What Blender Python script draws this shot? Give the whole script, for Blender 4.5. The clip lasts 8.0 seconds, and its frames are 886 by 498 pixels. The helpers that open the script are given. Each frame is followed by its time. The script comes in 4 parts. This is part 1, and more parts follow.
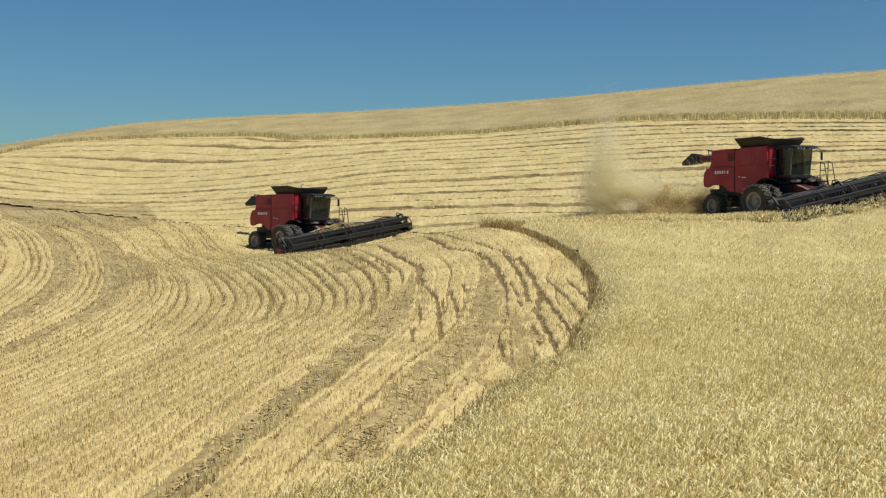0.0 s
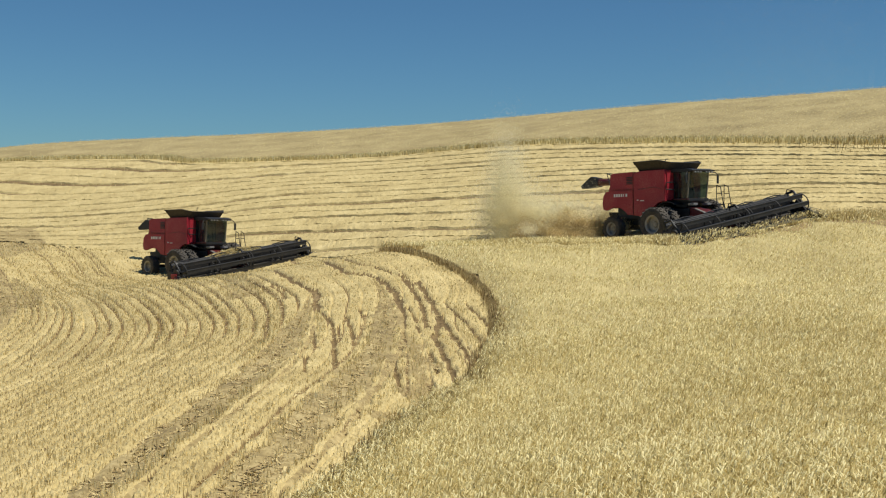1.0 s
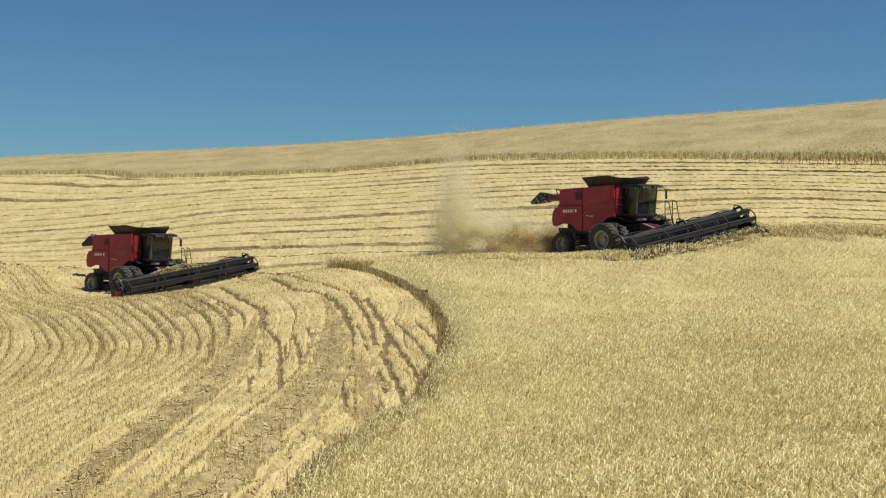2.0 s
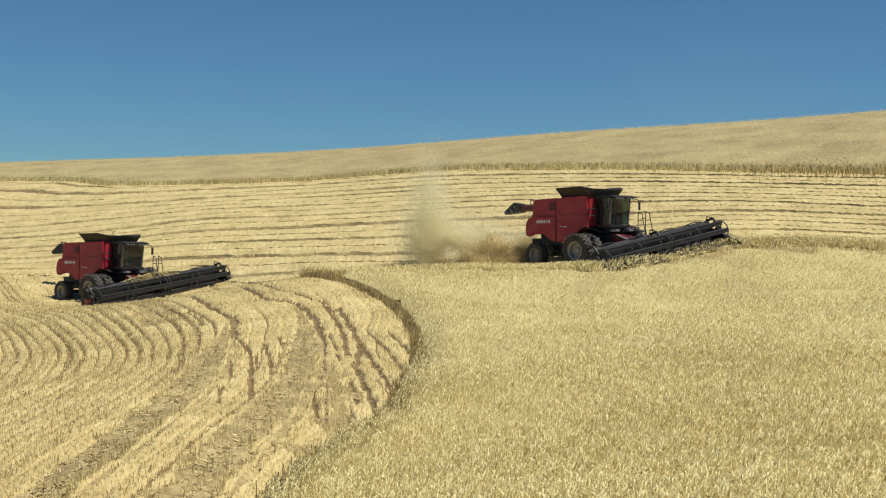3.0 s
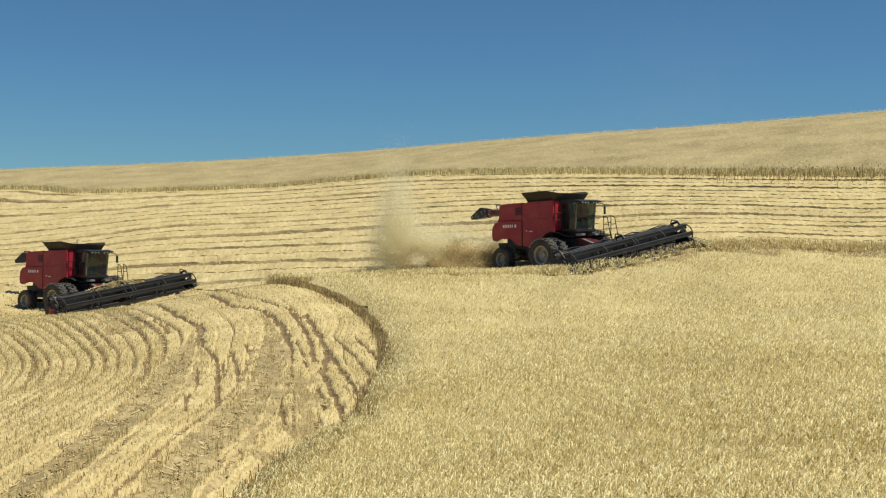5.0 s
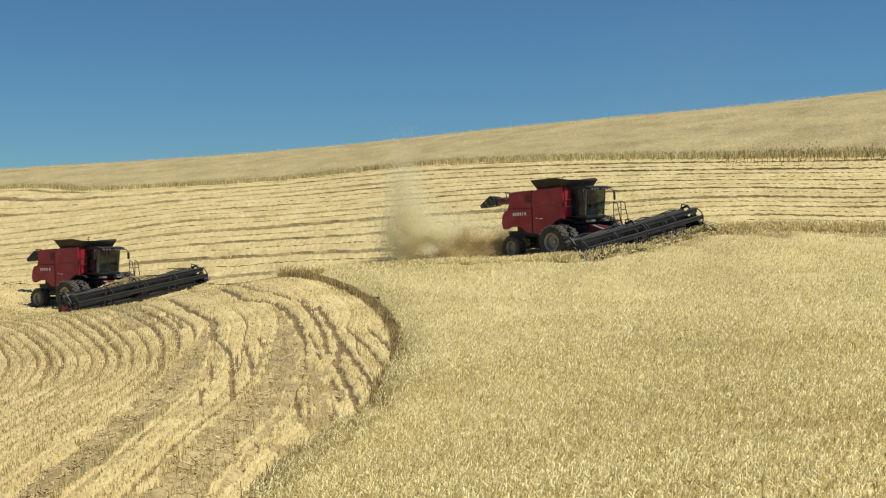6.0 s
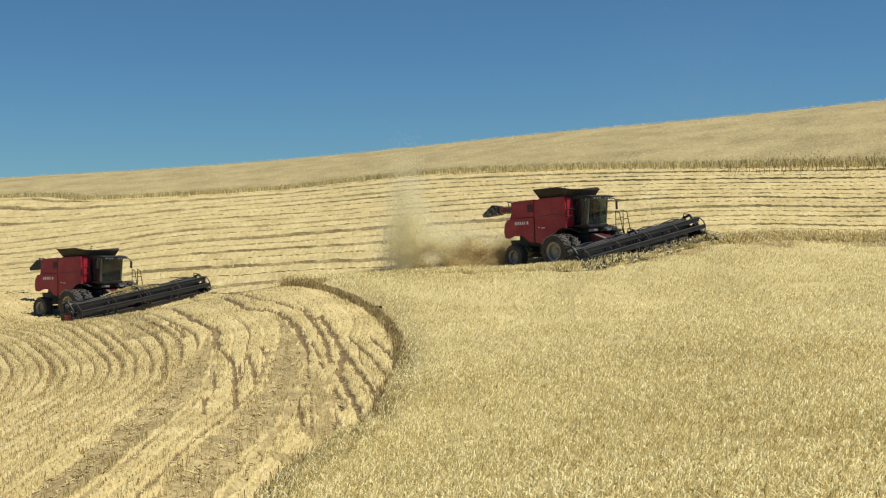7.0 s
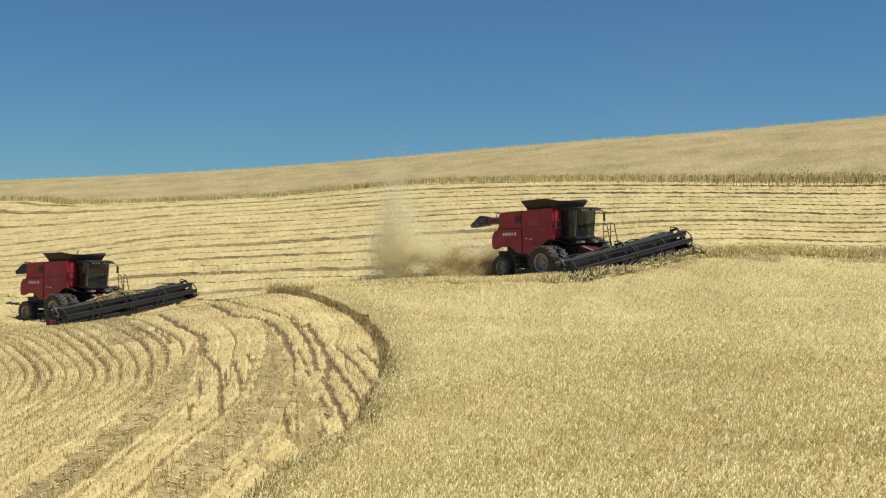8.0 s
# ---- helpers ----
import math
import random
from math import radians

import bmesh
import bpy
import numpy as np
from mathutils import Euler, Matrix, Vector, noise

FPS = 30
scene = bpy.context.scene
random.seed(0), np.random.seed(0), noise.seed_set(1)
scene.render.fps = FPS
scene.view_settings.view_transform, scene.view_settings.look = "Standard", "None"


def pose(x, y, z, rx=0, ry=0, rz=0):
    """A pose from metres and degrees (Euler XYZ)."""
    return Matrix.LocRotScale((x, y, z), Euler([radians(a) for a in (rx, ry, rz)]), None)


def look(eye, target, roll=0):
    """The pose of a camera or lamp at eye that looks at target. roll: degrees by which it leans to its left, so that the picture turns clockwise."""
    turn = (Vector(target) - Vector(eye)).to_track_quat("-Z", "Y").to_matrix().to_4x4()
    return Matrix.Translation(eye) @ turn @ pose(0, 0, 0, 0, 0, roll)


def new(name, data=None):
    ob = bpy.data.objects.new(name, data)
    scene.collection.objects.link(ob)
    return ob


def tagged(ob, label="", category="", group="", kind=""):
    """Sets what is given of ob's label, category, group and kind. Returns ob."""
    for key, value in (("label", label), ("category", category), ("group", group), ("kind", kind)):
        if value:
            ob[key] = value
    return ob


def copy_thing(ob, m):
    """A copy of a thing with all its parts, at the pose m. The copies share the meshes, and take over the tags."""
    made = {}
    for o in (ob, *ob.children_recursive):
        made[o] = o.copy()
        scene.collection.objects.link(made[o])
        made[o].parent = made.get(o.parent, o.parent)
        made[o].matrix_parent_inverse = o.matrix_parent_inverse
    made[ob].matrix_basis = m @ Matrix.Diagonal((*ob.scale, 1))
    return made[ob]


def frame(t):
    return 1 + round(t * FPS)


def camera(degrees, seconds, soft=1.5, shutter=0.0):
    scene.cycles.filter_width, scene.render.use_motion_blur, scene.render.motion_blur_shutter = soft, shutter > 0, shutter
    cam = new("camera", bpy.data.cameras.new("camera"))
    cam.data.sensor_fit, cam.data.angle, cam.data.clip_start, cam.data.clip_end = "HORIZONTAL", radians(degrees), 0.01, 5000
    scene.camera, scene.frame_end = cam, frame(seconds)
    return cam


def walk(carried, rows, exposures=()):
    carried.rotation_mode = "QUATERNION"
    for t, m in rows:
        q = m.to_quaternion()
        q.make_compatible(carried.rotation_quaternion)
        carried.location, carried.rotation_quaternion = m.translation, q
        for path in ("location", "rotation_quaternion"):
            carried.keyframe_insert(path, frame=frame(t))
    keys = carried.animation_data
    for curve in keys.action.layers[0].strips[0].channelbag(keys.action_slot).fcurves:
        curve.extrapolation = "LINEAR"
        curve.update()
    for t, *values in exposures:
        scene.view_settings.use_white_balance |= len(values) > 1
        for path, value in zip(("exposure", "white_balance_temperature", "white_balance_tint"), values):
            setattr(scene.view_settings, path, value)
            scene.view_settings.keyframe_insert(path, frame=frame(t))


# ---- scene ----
cam = camera(42.0, 8.0, soft=1.2)
walk(cam, [
    (0.0, pose(-0.083, -1.581, 3.383, 86.720, -0.875, 10.109)),
    (0.5, pose(-0.060, -1.024, 3.379, 87.363, -1.023, 7.433)),
    (1.0, pose(-0.041, -0.540, 3.378, 87.953, -0.845, 5.283)),
    (1.5, pose(-0.037, -0.231, 3.377, 88.416, -0.731, 3.808)),
    (3.0, pose(-0.029, 0.103, 3.394, 89.264, -1.130, 1.491)),
    (3.5, pose(-0.015, 0.071, 3.383, 89.534, -1.364, 0.856)),
    (4.0, pose(-0.014, 0.077, 3.380, 89.816, -1.559, 0.138)),
    (5.5, pose(0.000, 0.000, 3.400, 89.260, -0.000, -0.000)),
    (6.0, pose(-0.021, 0.025, 3.400, 89.024, 0.601, 0.341)),
    (6.5, pose(-0.034, -0.015, 3.406, 89.123, 0.780, 0.516)),
    (7.0, pose(-0.041, -0.045, 3.402, 89.479, 0.578, 0.441)),
    (7.5, pose(-0.042, -0.076, 3.396, 89.812, 0.164, 0.170)),
    (8.0, pose(-0.062, -0.105, 3.392, 89.971, -0.271, -0.191)),
], exposures=((0.0, 0.16), (1.5, 0.18), (3.0, 0.24), (8.0, 0.28)))

# ---- daylight ----
SUN_UP, SUN_ROUND = 66.0, 110.0   # degrees above the horizon; degrees clockwise from straight ahead
world = bpy.data.worlds.new("world")
scene.world = world
world.use_nodes = True
nodes = world.node_tree.nodes
sky = nodes.new("ShaderNodeTexSky")
sky.sky_type, sky.sun_disc = "NISHITA", False
sky.sun_elevation, sky.sun_rotation = radians(SUN_UP), radians(SUN_ROUND)
sky.altitude, sky.air_density, sky.dust_density, sky.ozone_density = 900, 1.0, 0.4, 2.0
nodes["Background"].inputs[1].default_value = 0.052
tint = nodes.new("ShaderNodeMix")
tint.data_type, tint.blend_type = "RGBA", "MULTIPLY"
tint.inputs["Factor"].default_value = 1.0
tint.inputs["B"].default_value = (0.56, 0.935, 1.16, 1)   # a dry, deep summer blue
world.node_tree.links.new(sky.outputs[0], tint.inputs["A"])
world.node_tree.links.new(tint.outputs["Result"], nodes["Background"].inputs[0])
sun = new("sun", bpy.data.lights.new("sun", "SUN"))
sun.data.energy, sun.data.angle, sun.data.color = 4.5, radians(0.55), (1.0, 0.945, 0.83)
up, rnd = radians(SUN_UP), radians(SUN_ROUND)
toward = Vector((math.sin(rnd) * math.cos(up), math.cos(rnd) * math.cos(up), math.sin(up)))
sun.matrix_world = look(toward * 300, (0, 0, 0))


# ---- materials ----
def material(name, colours, rough=0.6, metal=0.0, fine=30.0, broad=1.5, bump=0.0, island=0.0, sheen=0.0, clear=0.0, through_light=0.0):
    """A surface mixed of two or three colours by noise at two scales, with relief; island: how far each loose piece differs."""
    m = bpy.data.materials.new(name)
    m.use_nodes = True
    n, link = m.node_tree.nodes, m.node_tree.links.new
    surface = n["Principled BSDF"]
    where = n.new("ShaderNodeNewGeometry")
    small, large = n.new("ShaderNodeTexNoise"), n.new("ShaderNodeTexNoise")
    small.inputs["Scale"].default_value, small.inputs["Detail"].default_value = fine, 4
    large.inputs["Scale"].default_value, large.inputs["Detail"].default_value = broad, 3
    for t in (small, large):
        link(where.outputs["Position"], t.inputs["Vector"])
    both = n.new("ShaderNodeMath")
    both.operation = "MULTIPLY_ADD"
    link(small.outputs["Fac"], both.inputs[0])
    both.inputs[1].default_value = 0.55
    part_large = n.new("ShaderNodeMath")
    part_large.operation = "MULTIPLY"
    link(large.outputs["Fac"], part_large.inputs[0])
    part_large.inputs[1].default_value = 0.45
    link(part_large.outputs[0], both.inputs[2])
    value = both.outputs[0]
    if island:
        shift = n.new("ShaderNodeMath")
        shift.operation = "MULTIPLY_ADD"
        link(where.outputs["Random Per Island"], shift.inputs[0])
        shift.inputs[1].default_value = island
        offset = n.new("ShaderNodeMath")
        offset.operation = "SUBTRACT"
        link(value, offset.inputs[0])
        offset.inputs[1].default_value = island * 0.5
        link(offset.outputs[0], shift.inputs[2])
        value = shift.outputs[0]
    ramp = n.new("ShaderNodeValToRGB")
    ramp.color_ramp.elements[0].position, ramp.color_ramp.elements[1].position = 0.32, 0.68
    ramp.color_ramp.elements[0].color = (*colours[0], 1)
    ramp.color_ramp.elements[1].color = (*colours[-1], 1)
    if len(colours) == 3:
        ramp.color_ramp.elements.new(0.5).color = (*colours[1], 1)
    link(value, ramp.inputs[0])
    link(ramp.outputs[0], surface.inputs["Base Color"])
    surface.inputs["Roughness"].default_value, surface.inputs["Metallic"].default_value = rough, metal
    surface.inputs["Coat Weight"].default_value = clear
    surface.inputs["Coat Roughness"].default_value = 0.15
    if bump:
        relief = n.new("ShaderNodeBump")
        relief.inputs["Distance"].default_value = bump
        relief.inputs["Strength"].default_value = 0.6
        link(small.outputs["Fac"], relief.inputs["Height"])
        link(relief.outputs[0], surface.inputs["Normal"])
    if through_light:
        leaf, mix = n.new("ShaderNodeBsdfTranslucent"), n.new("ShaderNodeMixShader")
        link(ramp.outputs[0], leaf.inputs[0])
        mix.inputs[0].default_value = through_light
        link(surface.outputs[0], mix.inputs[1])
        link(leaf.outputs[0], mix.inputs[2])
        link(mix.outputs[0], n["Material Output"].inputs[0])
    return m


EARTH = material("straw_littered_earth", [(0.11, 0.075, 0.035), (0.24, 0.17, 0.075), (0.42, 0.32, 0.15)], 0.95, fine=9.0, broad=0.35, bump=0.05)
STRAW = material("cut_straw", [(0.45, 0.34, 0.135), (0.67, 0.55, 0.26), (0.80, 0.69, 0.38)], 0.7, fine=3.0, broad=0.25, island=0.5, through_light=0.3)
TRACK = material("pressed_earth_and_straw", [(0.16, 0.115, 0.048), (0.33, 0.25, 0.107), (0.50, 0.40, 0.193)], 0.95, fine=7.0, broad=0.9, bump=0.06)
MAT = material("bed_of_cut_straw", [(0.30, 0.225, 0.09), (0.48, 0.38, 0.167), (0.61, 0.50, 0.25)], 0.9, fine=11.0, broad=0.5, bump=0.07)
FLAT_STRAW = material("pressed_straw", [(0.26, 0.18, 0.074), (0.43, 0.322, 0.138), (0.57, 0.452, 0.212)], 0.8, fine=3.0, broad=0.4, island=0.5)
WHEAT = material("ripe_wheat", [(0.48, 0.38, 0.15), (0.71, 0.605, 0.285), (0.86, 0.78, 0.44)], 0.65, fine=2.0, broad=0.12, island=0.75, through_light=0.3)
# soil and chaff down in the rows, darkened to hold the shade there
FURROW = material("shaded_soil_and_chaff", [(0.09, 0.056, 0.021), (0.17, 0.114, 0.045), (0.27, 0.188, 0.077)], 0.95, fine=8.0, broad=0.8, bump=0.05)
UNDERGROWTH = material("wheat_stems", [(0.27, 0.215, 0.088), (0.45, 0.37, 0.165), (0.58, 0.49, 0.245)], 0.9, fine=14.0, broad=0.3, bump=0.08)
# duller, darker copy of the stems: shade between stalks put into the colour
HILLTOP = material("shaded_wheat_stems", [(0.19, 0.145, 0.062), (0.32, 0.255, 0.115), (0.43, 0.35, 0.17)], 0.95, fine=4.0, broad=0.22, bump=0.12)
RED = material("red_paint", [(0.26, 0.017, 0.029), (0.325, 0.025, 0.039), (0.37, 0.072, 0.068)], 0.4, fine=14.0, broad=0.9, clear=0.2)
RED.node_tree.nodes["Principled BSDF"].inputs["Specular IOR Level"].default_value = 0.25
BLACK = material("black_paint", [(0.007, 0.0075, 0.009), (0.012, 0.013, 0.015), (0.038, 0.034, 0.028)], 0.55, fine=12.0, broad=1.5)
RUBBER = material("tyre_rubber", [(0.028, 0.026, 0.023), (0.055, 0.049, 0.042), (0.12, 0.10, 0.075)], 0.9, fine=16.0, broad=2.0, bump=0.01)

# ---- the hill ----
NEAR = [(21.1, 11.5, 0.18), (0.0, 12.8, -0.28), (21.0, 18.2, 0.27), (21.0, 26.7, 0.38), (21.0, 46.2, 0.85), (8.8, 29.2, 0.03), (8.8, 52.2, 0.24), (-2.4, 51.0, 0.27), (-2.6, 34.0, -0.77), (-4.5, 21.3, -1.08), (-14.4, 11.2, -0.90)]
LOW = [(-8.5, 55.9, 0.95), (-11.8, 48.6, -0.41), (-18.5, 32.8, -0.95), (-21.1, 20.7, -0.72), (-21.0, 52.2, -1.03), (-31.9, 63.1, -2.16), (-32.3, 44.9, -3.15), (-32.8, 31.5, -2.78), (-33.8, 19.4, -1.85), (-8.5, 36.4, -0.76), (-10.7, 21.3, -0.55)]
MACHINE = [(3.1, 70.5, 1.38), (5.3, 66.8, 1.48), (6.2, 60.7, 1.55), (12.2, 72.9, 3.23), (21.0, 74.1, 2.77), (-19.6, 84.1, -1.78), (-18.4, 80.6, -1.68), (-15.7, 83.7, -1.12), (-17.8, 86.2, -1.2), (-18.5, 69.2, -1.3), (-12.0, 82.3, -0.28), (-3.5, 72.9, 1.06), (-31.6, 93.4, -0.43)]
SLOPE = [(14.2, 86.3, 6.04), (-1.0, 94.8, 5.01), (-13.3, 106.9, 4.14), (-31.4, 138.4, 2.24), (-18.5, 151.9, 8.94), (-7.9, 131.2, 8.97), (-1.0, 117.8, 9.66), (6.0, 108.1, 9.74), (12.8, 100.8, 9.44), (19.3, 96.0, 9.28), (-26.4, 132.2, 2.44)]
CREST = [(-31.3, 180.9, 7.28), (-26.3, 199.1, 11.55), (-21.0, 204.1, 13.66), (-7.9, 191.9, 16.18), (3.2, 179.8, 18.39), (14.2, 167.6, 19.15), (21.0, 157.9, 19.62), (25.5, 155.5, 19.97)]
BEYOND = [(a, d * s, h * g) for a, d, h in CREST for s, g in ((1.25, 1.0), (1.9, 0.5), (4.0, 0.0), (12.0, 0.0), (40.0, 0.0))]
HOME = [(a, d, 0.0) for a in (-75, -45, -15, 15, 45, 75) for d in (2.0, 5.5)] + [(a, d, h) for a in (-70, 62) for d, h in ((14, -0.5), (36, 0.0), (97, 2.0), (195, 4.0), (400, 0.0))]
KNOTS = np.array(NEAR + LOW + MACHINE + SLOPE + CREST + BEYOND + HOME)


def spread(az, dist):
    return np.stack([np.asarray(az) / 22.0, 1.5 * np.log(np.asarray(dist))], -1)


def kernel(a, b):
    r2 = ((a[:, None, :] - b[None, :, :]) ** 2).sum(-1)
    return r2 * np.log(r2 + 1e-9) * 0.5


def spline(points, values, smooth):
    n = len(points)
    flat = np.c_[np.ones(n), points]
    system = np.block([[kernel(points, points) + smooth * np.eye(n), flat], [flat.T, np.zeros((3, 3))]])
    return points, np.linalg.solve(system, np.r_[values, np.zeros(3)])


def spline_at(fitted, q):
    points, weights = fitted
    out = np.empty(len(q))
    for i in range(0, len(q), 40000):
        c = q[i:i + 40000]
        out[i:i + 40000] = kernel(c, points) @ weights[:-3] + np.c_[np.ones(len(c)), c] @ weights[-3:]
    return out


HILL = spline(spread(KNOTS[:, 0], KNOTS[:, 1]), KNOTS[:, 2], 0.004)


def ground(x, y):
    """Height of the bare ground, for arrays of places."""
    x, y = np.atleast_1d(np.asarray(x, float)), np.atleast_1d(np.asarray(y, float))
    dist = np.clip(np.hypot(x, y), 2.0, 6000.0)
    az = np.clip(np.degrees(np.arctan2(x, y)), -75, 75)
    h = spline_at(HILL, spread(az, dist))
    side = np.clip((np.abs(np.degrees(np.arctan2(x, y))) - 60) / 60, 0, 1)
    return h * (1 - side * side * (3 - 2 * side))


def smooth_line(points, step):
    """A smooth line through the points, cut into even steps."""
    p = np.array(points, float)
    p = np.vstack([2 * p[0] - p[1], p, 2 * p[-1] - p[-2]])
    out = []
    for a, b, c, d in zip(p[:-3], p[1:-2], p[2:-1], p[3:]):
        t = np.linspace(0, 1, max(2, int(np.hypot(*(c - b)) / step) + 1))[:-1, None]
        out.append(0.5 * (2 * b + (c - a) * t + (2 * a - 5 * b + 4 * c - d) * t ** 2 + (3 * b - a - 3 * c + d) * t ** 3))
    return np.vstack(out + [p[-2:-1]])


def inside(poly, x, y):
    poly = np.asarray(poly)
    res = np.zeros(len(x), bool)
    for (x0, y0), (x1, y1) in zip(poly, np.roll(poly, -1, 0)):
        if y0 != y1:
            res ^= ((y0 > y) != (y1 > y)) & (x < (x1 - x0) * (y - y0) / (y1 - y0) + x0)
    return res


def off_line(line, x, y):
    """Distance from each place to a line, and the line's direction there."""
    line = np.asarray(line)
    best, way = np.full(len(x), 1e9), np.zeros((len(x), 2))
    for a, b in zip(line[:-1], line[1:]):
        d = b - a
        t = np.clip(((x - a[0]) * d[0] + (y - a[1]) * d[1]) / (d @ d), 0, 1)
        r = np.hypot(x - a[0] - t * d[0], y - a[1] - t * d[1])
        m = r < best
        best[m], way[m] = r[m], d / np.hypot(*d)
    return best, way


NEAR_EDGE = [(-6.5, 7.3), (-5.0, 10.8), (-3.8, 12.1), (-2.9, 14.6), (-2.7, 18.3), (-2.3, 23.0), (-1.8, 25.6), (-1.7, 30.5), (-1.7, 36.9), (-2.2, 42.9), (-3.3, 48.5), (-4.9, 52.5), (-5.8, 54.2), (-8.7, 58.6)]
UPPER_EDGE = [(-8.6, 58.8), (-7.0, 63.8), (-4.2, 68.4), (-0.1, 69.2), (3.0, 67.4), (5.0, 63.9), (6.6, 60.7)]
RIGHT_EDGE = [(15.7, 69.5), (21.3, 70.8), (26.6, 70.0), (60.0, 63.2)]
FAR_EDGE = [(-89.6, 144.6), (-86.1, 154.3), (-81.2, 153.8), (-64.7, 151.4), (-50.0, 145.9), (-45.7, 140.6), (-35.5, 135.9), (-24.9, 132.4), (-18.2, 131.1), (-10.2, 126.9), (-2.0, 119.8), (6.3, 111.5), (13.6, 104.8), (22.0, 96.7), (27.5, 91.2), (33.0, 87.0), (60.0, 70.5)]
TRACK_A = [(-10.0, 46.8), (-9.2, 42.5), (-8.6, 38.3), (-7.5, 31.3), (-6.8, 25.6), (-6.5, 22.3), (-6.3, 19.1), (-6.5, 16.0), (-6.7, 11.0)]
TRACK_B = [(-7.6, 49.0), (-6.5, 44.6), (-5.6, 38.2), (-4.9, 32.1), (-4.6, 27.5), (-4.4, 23.0), (-4.2, 19.3), (-4.2, 17.6), (-4.4, 14.0)]
TRACK_C = [(-54.4, 89.0), (-43.6, 77.0), (-36.4, 66.0), (-30.1, 54.1), (-27.3, 46.2), (-26.0, 36.5)]
TRACK_D = [(-46.1, 83.8), (-38.3, 75.4), (-28.1, 56.3), (-23.3, 45.3), (-23.2, 40.8), (-23.5, 31.5)]
ROW_F = [(-24.6, 70.3), (-13.1, 43.1), (-10.8, 36.7), (-9.4, 29.3), (-9.2, 24.5), (-9.5, 20.1), (-9.8, 14.5)]
ROW_G = [(-35.3, 77.7), (-19.1, 47.4), (-15.5, 40.1), (-13.6, 33.1), (-14.0, 28.6), (-13.9, 21.4)]
# ruts and open drill rows: each a line and its half width
RUTS = [([(-6.3, 48.9), (-5.4, 45.5), (-4.7, 42.1), (-4.0, 37.1)], 0.10), ([(-5.7, 48.5), (-4.8, 44.8), (-4.2, 41.7), (-3.8, 39.3), (-3.5, 34.4)], 0.12),
        ([(-3.4, 34.4), (-2.7, 30.0), (-2.2, 26.9), (-1.9, 24.6)], 0.10), ([(-3.7, 39.3), (-2.9, 35.0), (-2.3, 31.7), (-1.7, 27.1)], 0.10),
        ([(-4.0, 43.3), (-2.9, 38.9), (-2.2, 35.3), (-1.7, 31.9)], 0.075), ([(-3.2, 43.3), (-2.4, 39.8), (-1.8, 36.8)], 0.075),
        ([(-3.4, 32.0), (-2.9, 29.0), (-2.7, 27.7)], 0.06), ([(-2.8, 26.4), (-2.4, 24.1)], 0.06), ([(-4.4, 31.0), (-3.8, 27.8), (-3.4, 25.5)], 0.07),
        ([(-4.2, 26.1), (-3.6, 22.2)], 0.05), ([(-4.1, 36.0), (-4.8, 40.1), (-5.3, 42.4)], 0.05),
        ([(-8.6, 42.2), (-7.3, 37.9), (-6.0, 31.3), (-5.1, 26.7)], 0.08), ([(-7.3, 40.5), (-6.2, 35.5), (-5.7, 32.7)], 0.075), ([(-7.1, 42.2), (-6.2, 38.4)], 0.06),
        ([(-7.7, 36.5), (-6.5, 31.2)], 0.07), ([(-6.5, 29.9), (-5.7, 25.9)], 0.05), ([(-7.1, 37.9), (-6.2, 33.3)], 0.05)]
EDGE_RUTS = [([(-24.4, 87.9), (-16.0, 62.6), (-11.5, 50.6), (-10.0, 48.1), (-9.4, 45.4), (-8.7, 42.2)], 0.17), ([(-19.2, 83.1), (-15.7, 71.8), (-10.1, 53.2), (-7.8, 49.7), (-6.8, 47.5), (-5.8, 43.7), (-4.9, 37.5)], 0.17),
             ([(-15.4, 74.4), (-10.2, 56.1), (-8.1, 51.9), (-6.3, 49.2)], 0.11), ([(-12.6, 50.3), (-11.4, 48.0), (-10.8, 46.1)], 0.1), ([(-13.8, 51.9), (-12.4, 49.3), (-11.7, 47.4)], 0.1)]
ruts = [(smooth_line(l, 1.0), w) for l, w in RUTS + EDGE_RUTS]
near_edge, far_edge = smooth_line(NEAR_EDGE, 1.0), smooth_line(FAR_EDGE, 3.0)
upper_edge = smooth_line(UPPER_EDGE, 1.0)
WHEAT_NEAR = np.vstack([near_edge, upper_edge, RIGHT_EDGE, [(60, -40), (-30, -40), (-9, 2)]])
WHEAT_FAR = np.vstack([far_edge, [(150, 50), (300, 320), (-300, 400), (-150, 185)]])
tracks = [smooth_line(t, 0.4) for t in (TRACK_A, TRACK_B, TRACK_C, TRACK_D)]


def beside(line, off):
    d = np.gradient(line, axis=0)
    return line + off * np.c_[-d[:, 1], d[:, 0]] / np.hypot(d[:, 0], d[:, 1])[:, None]


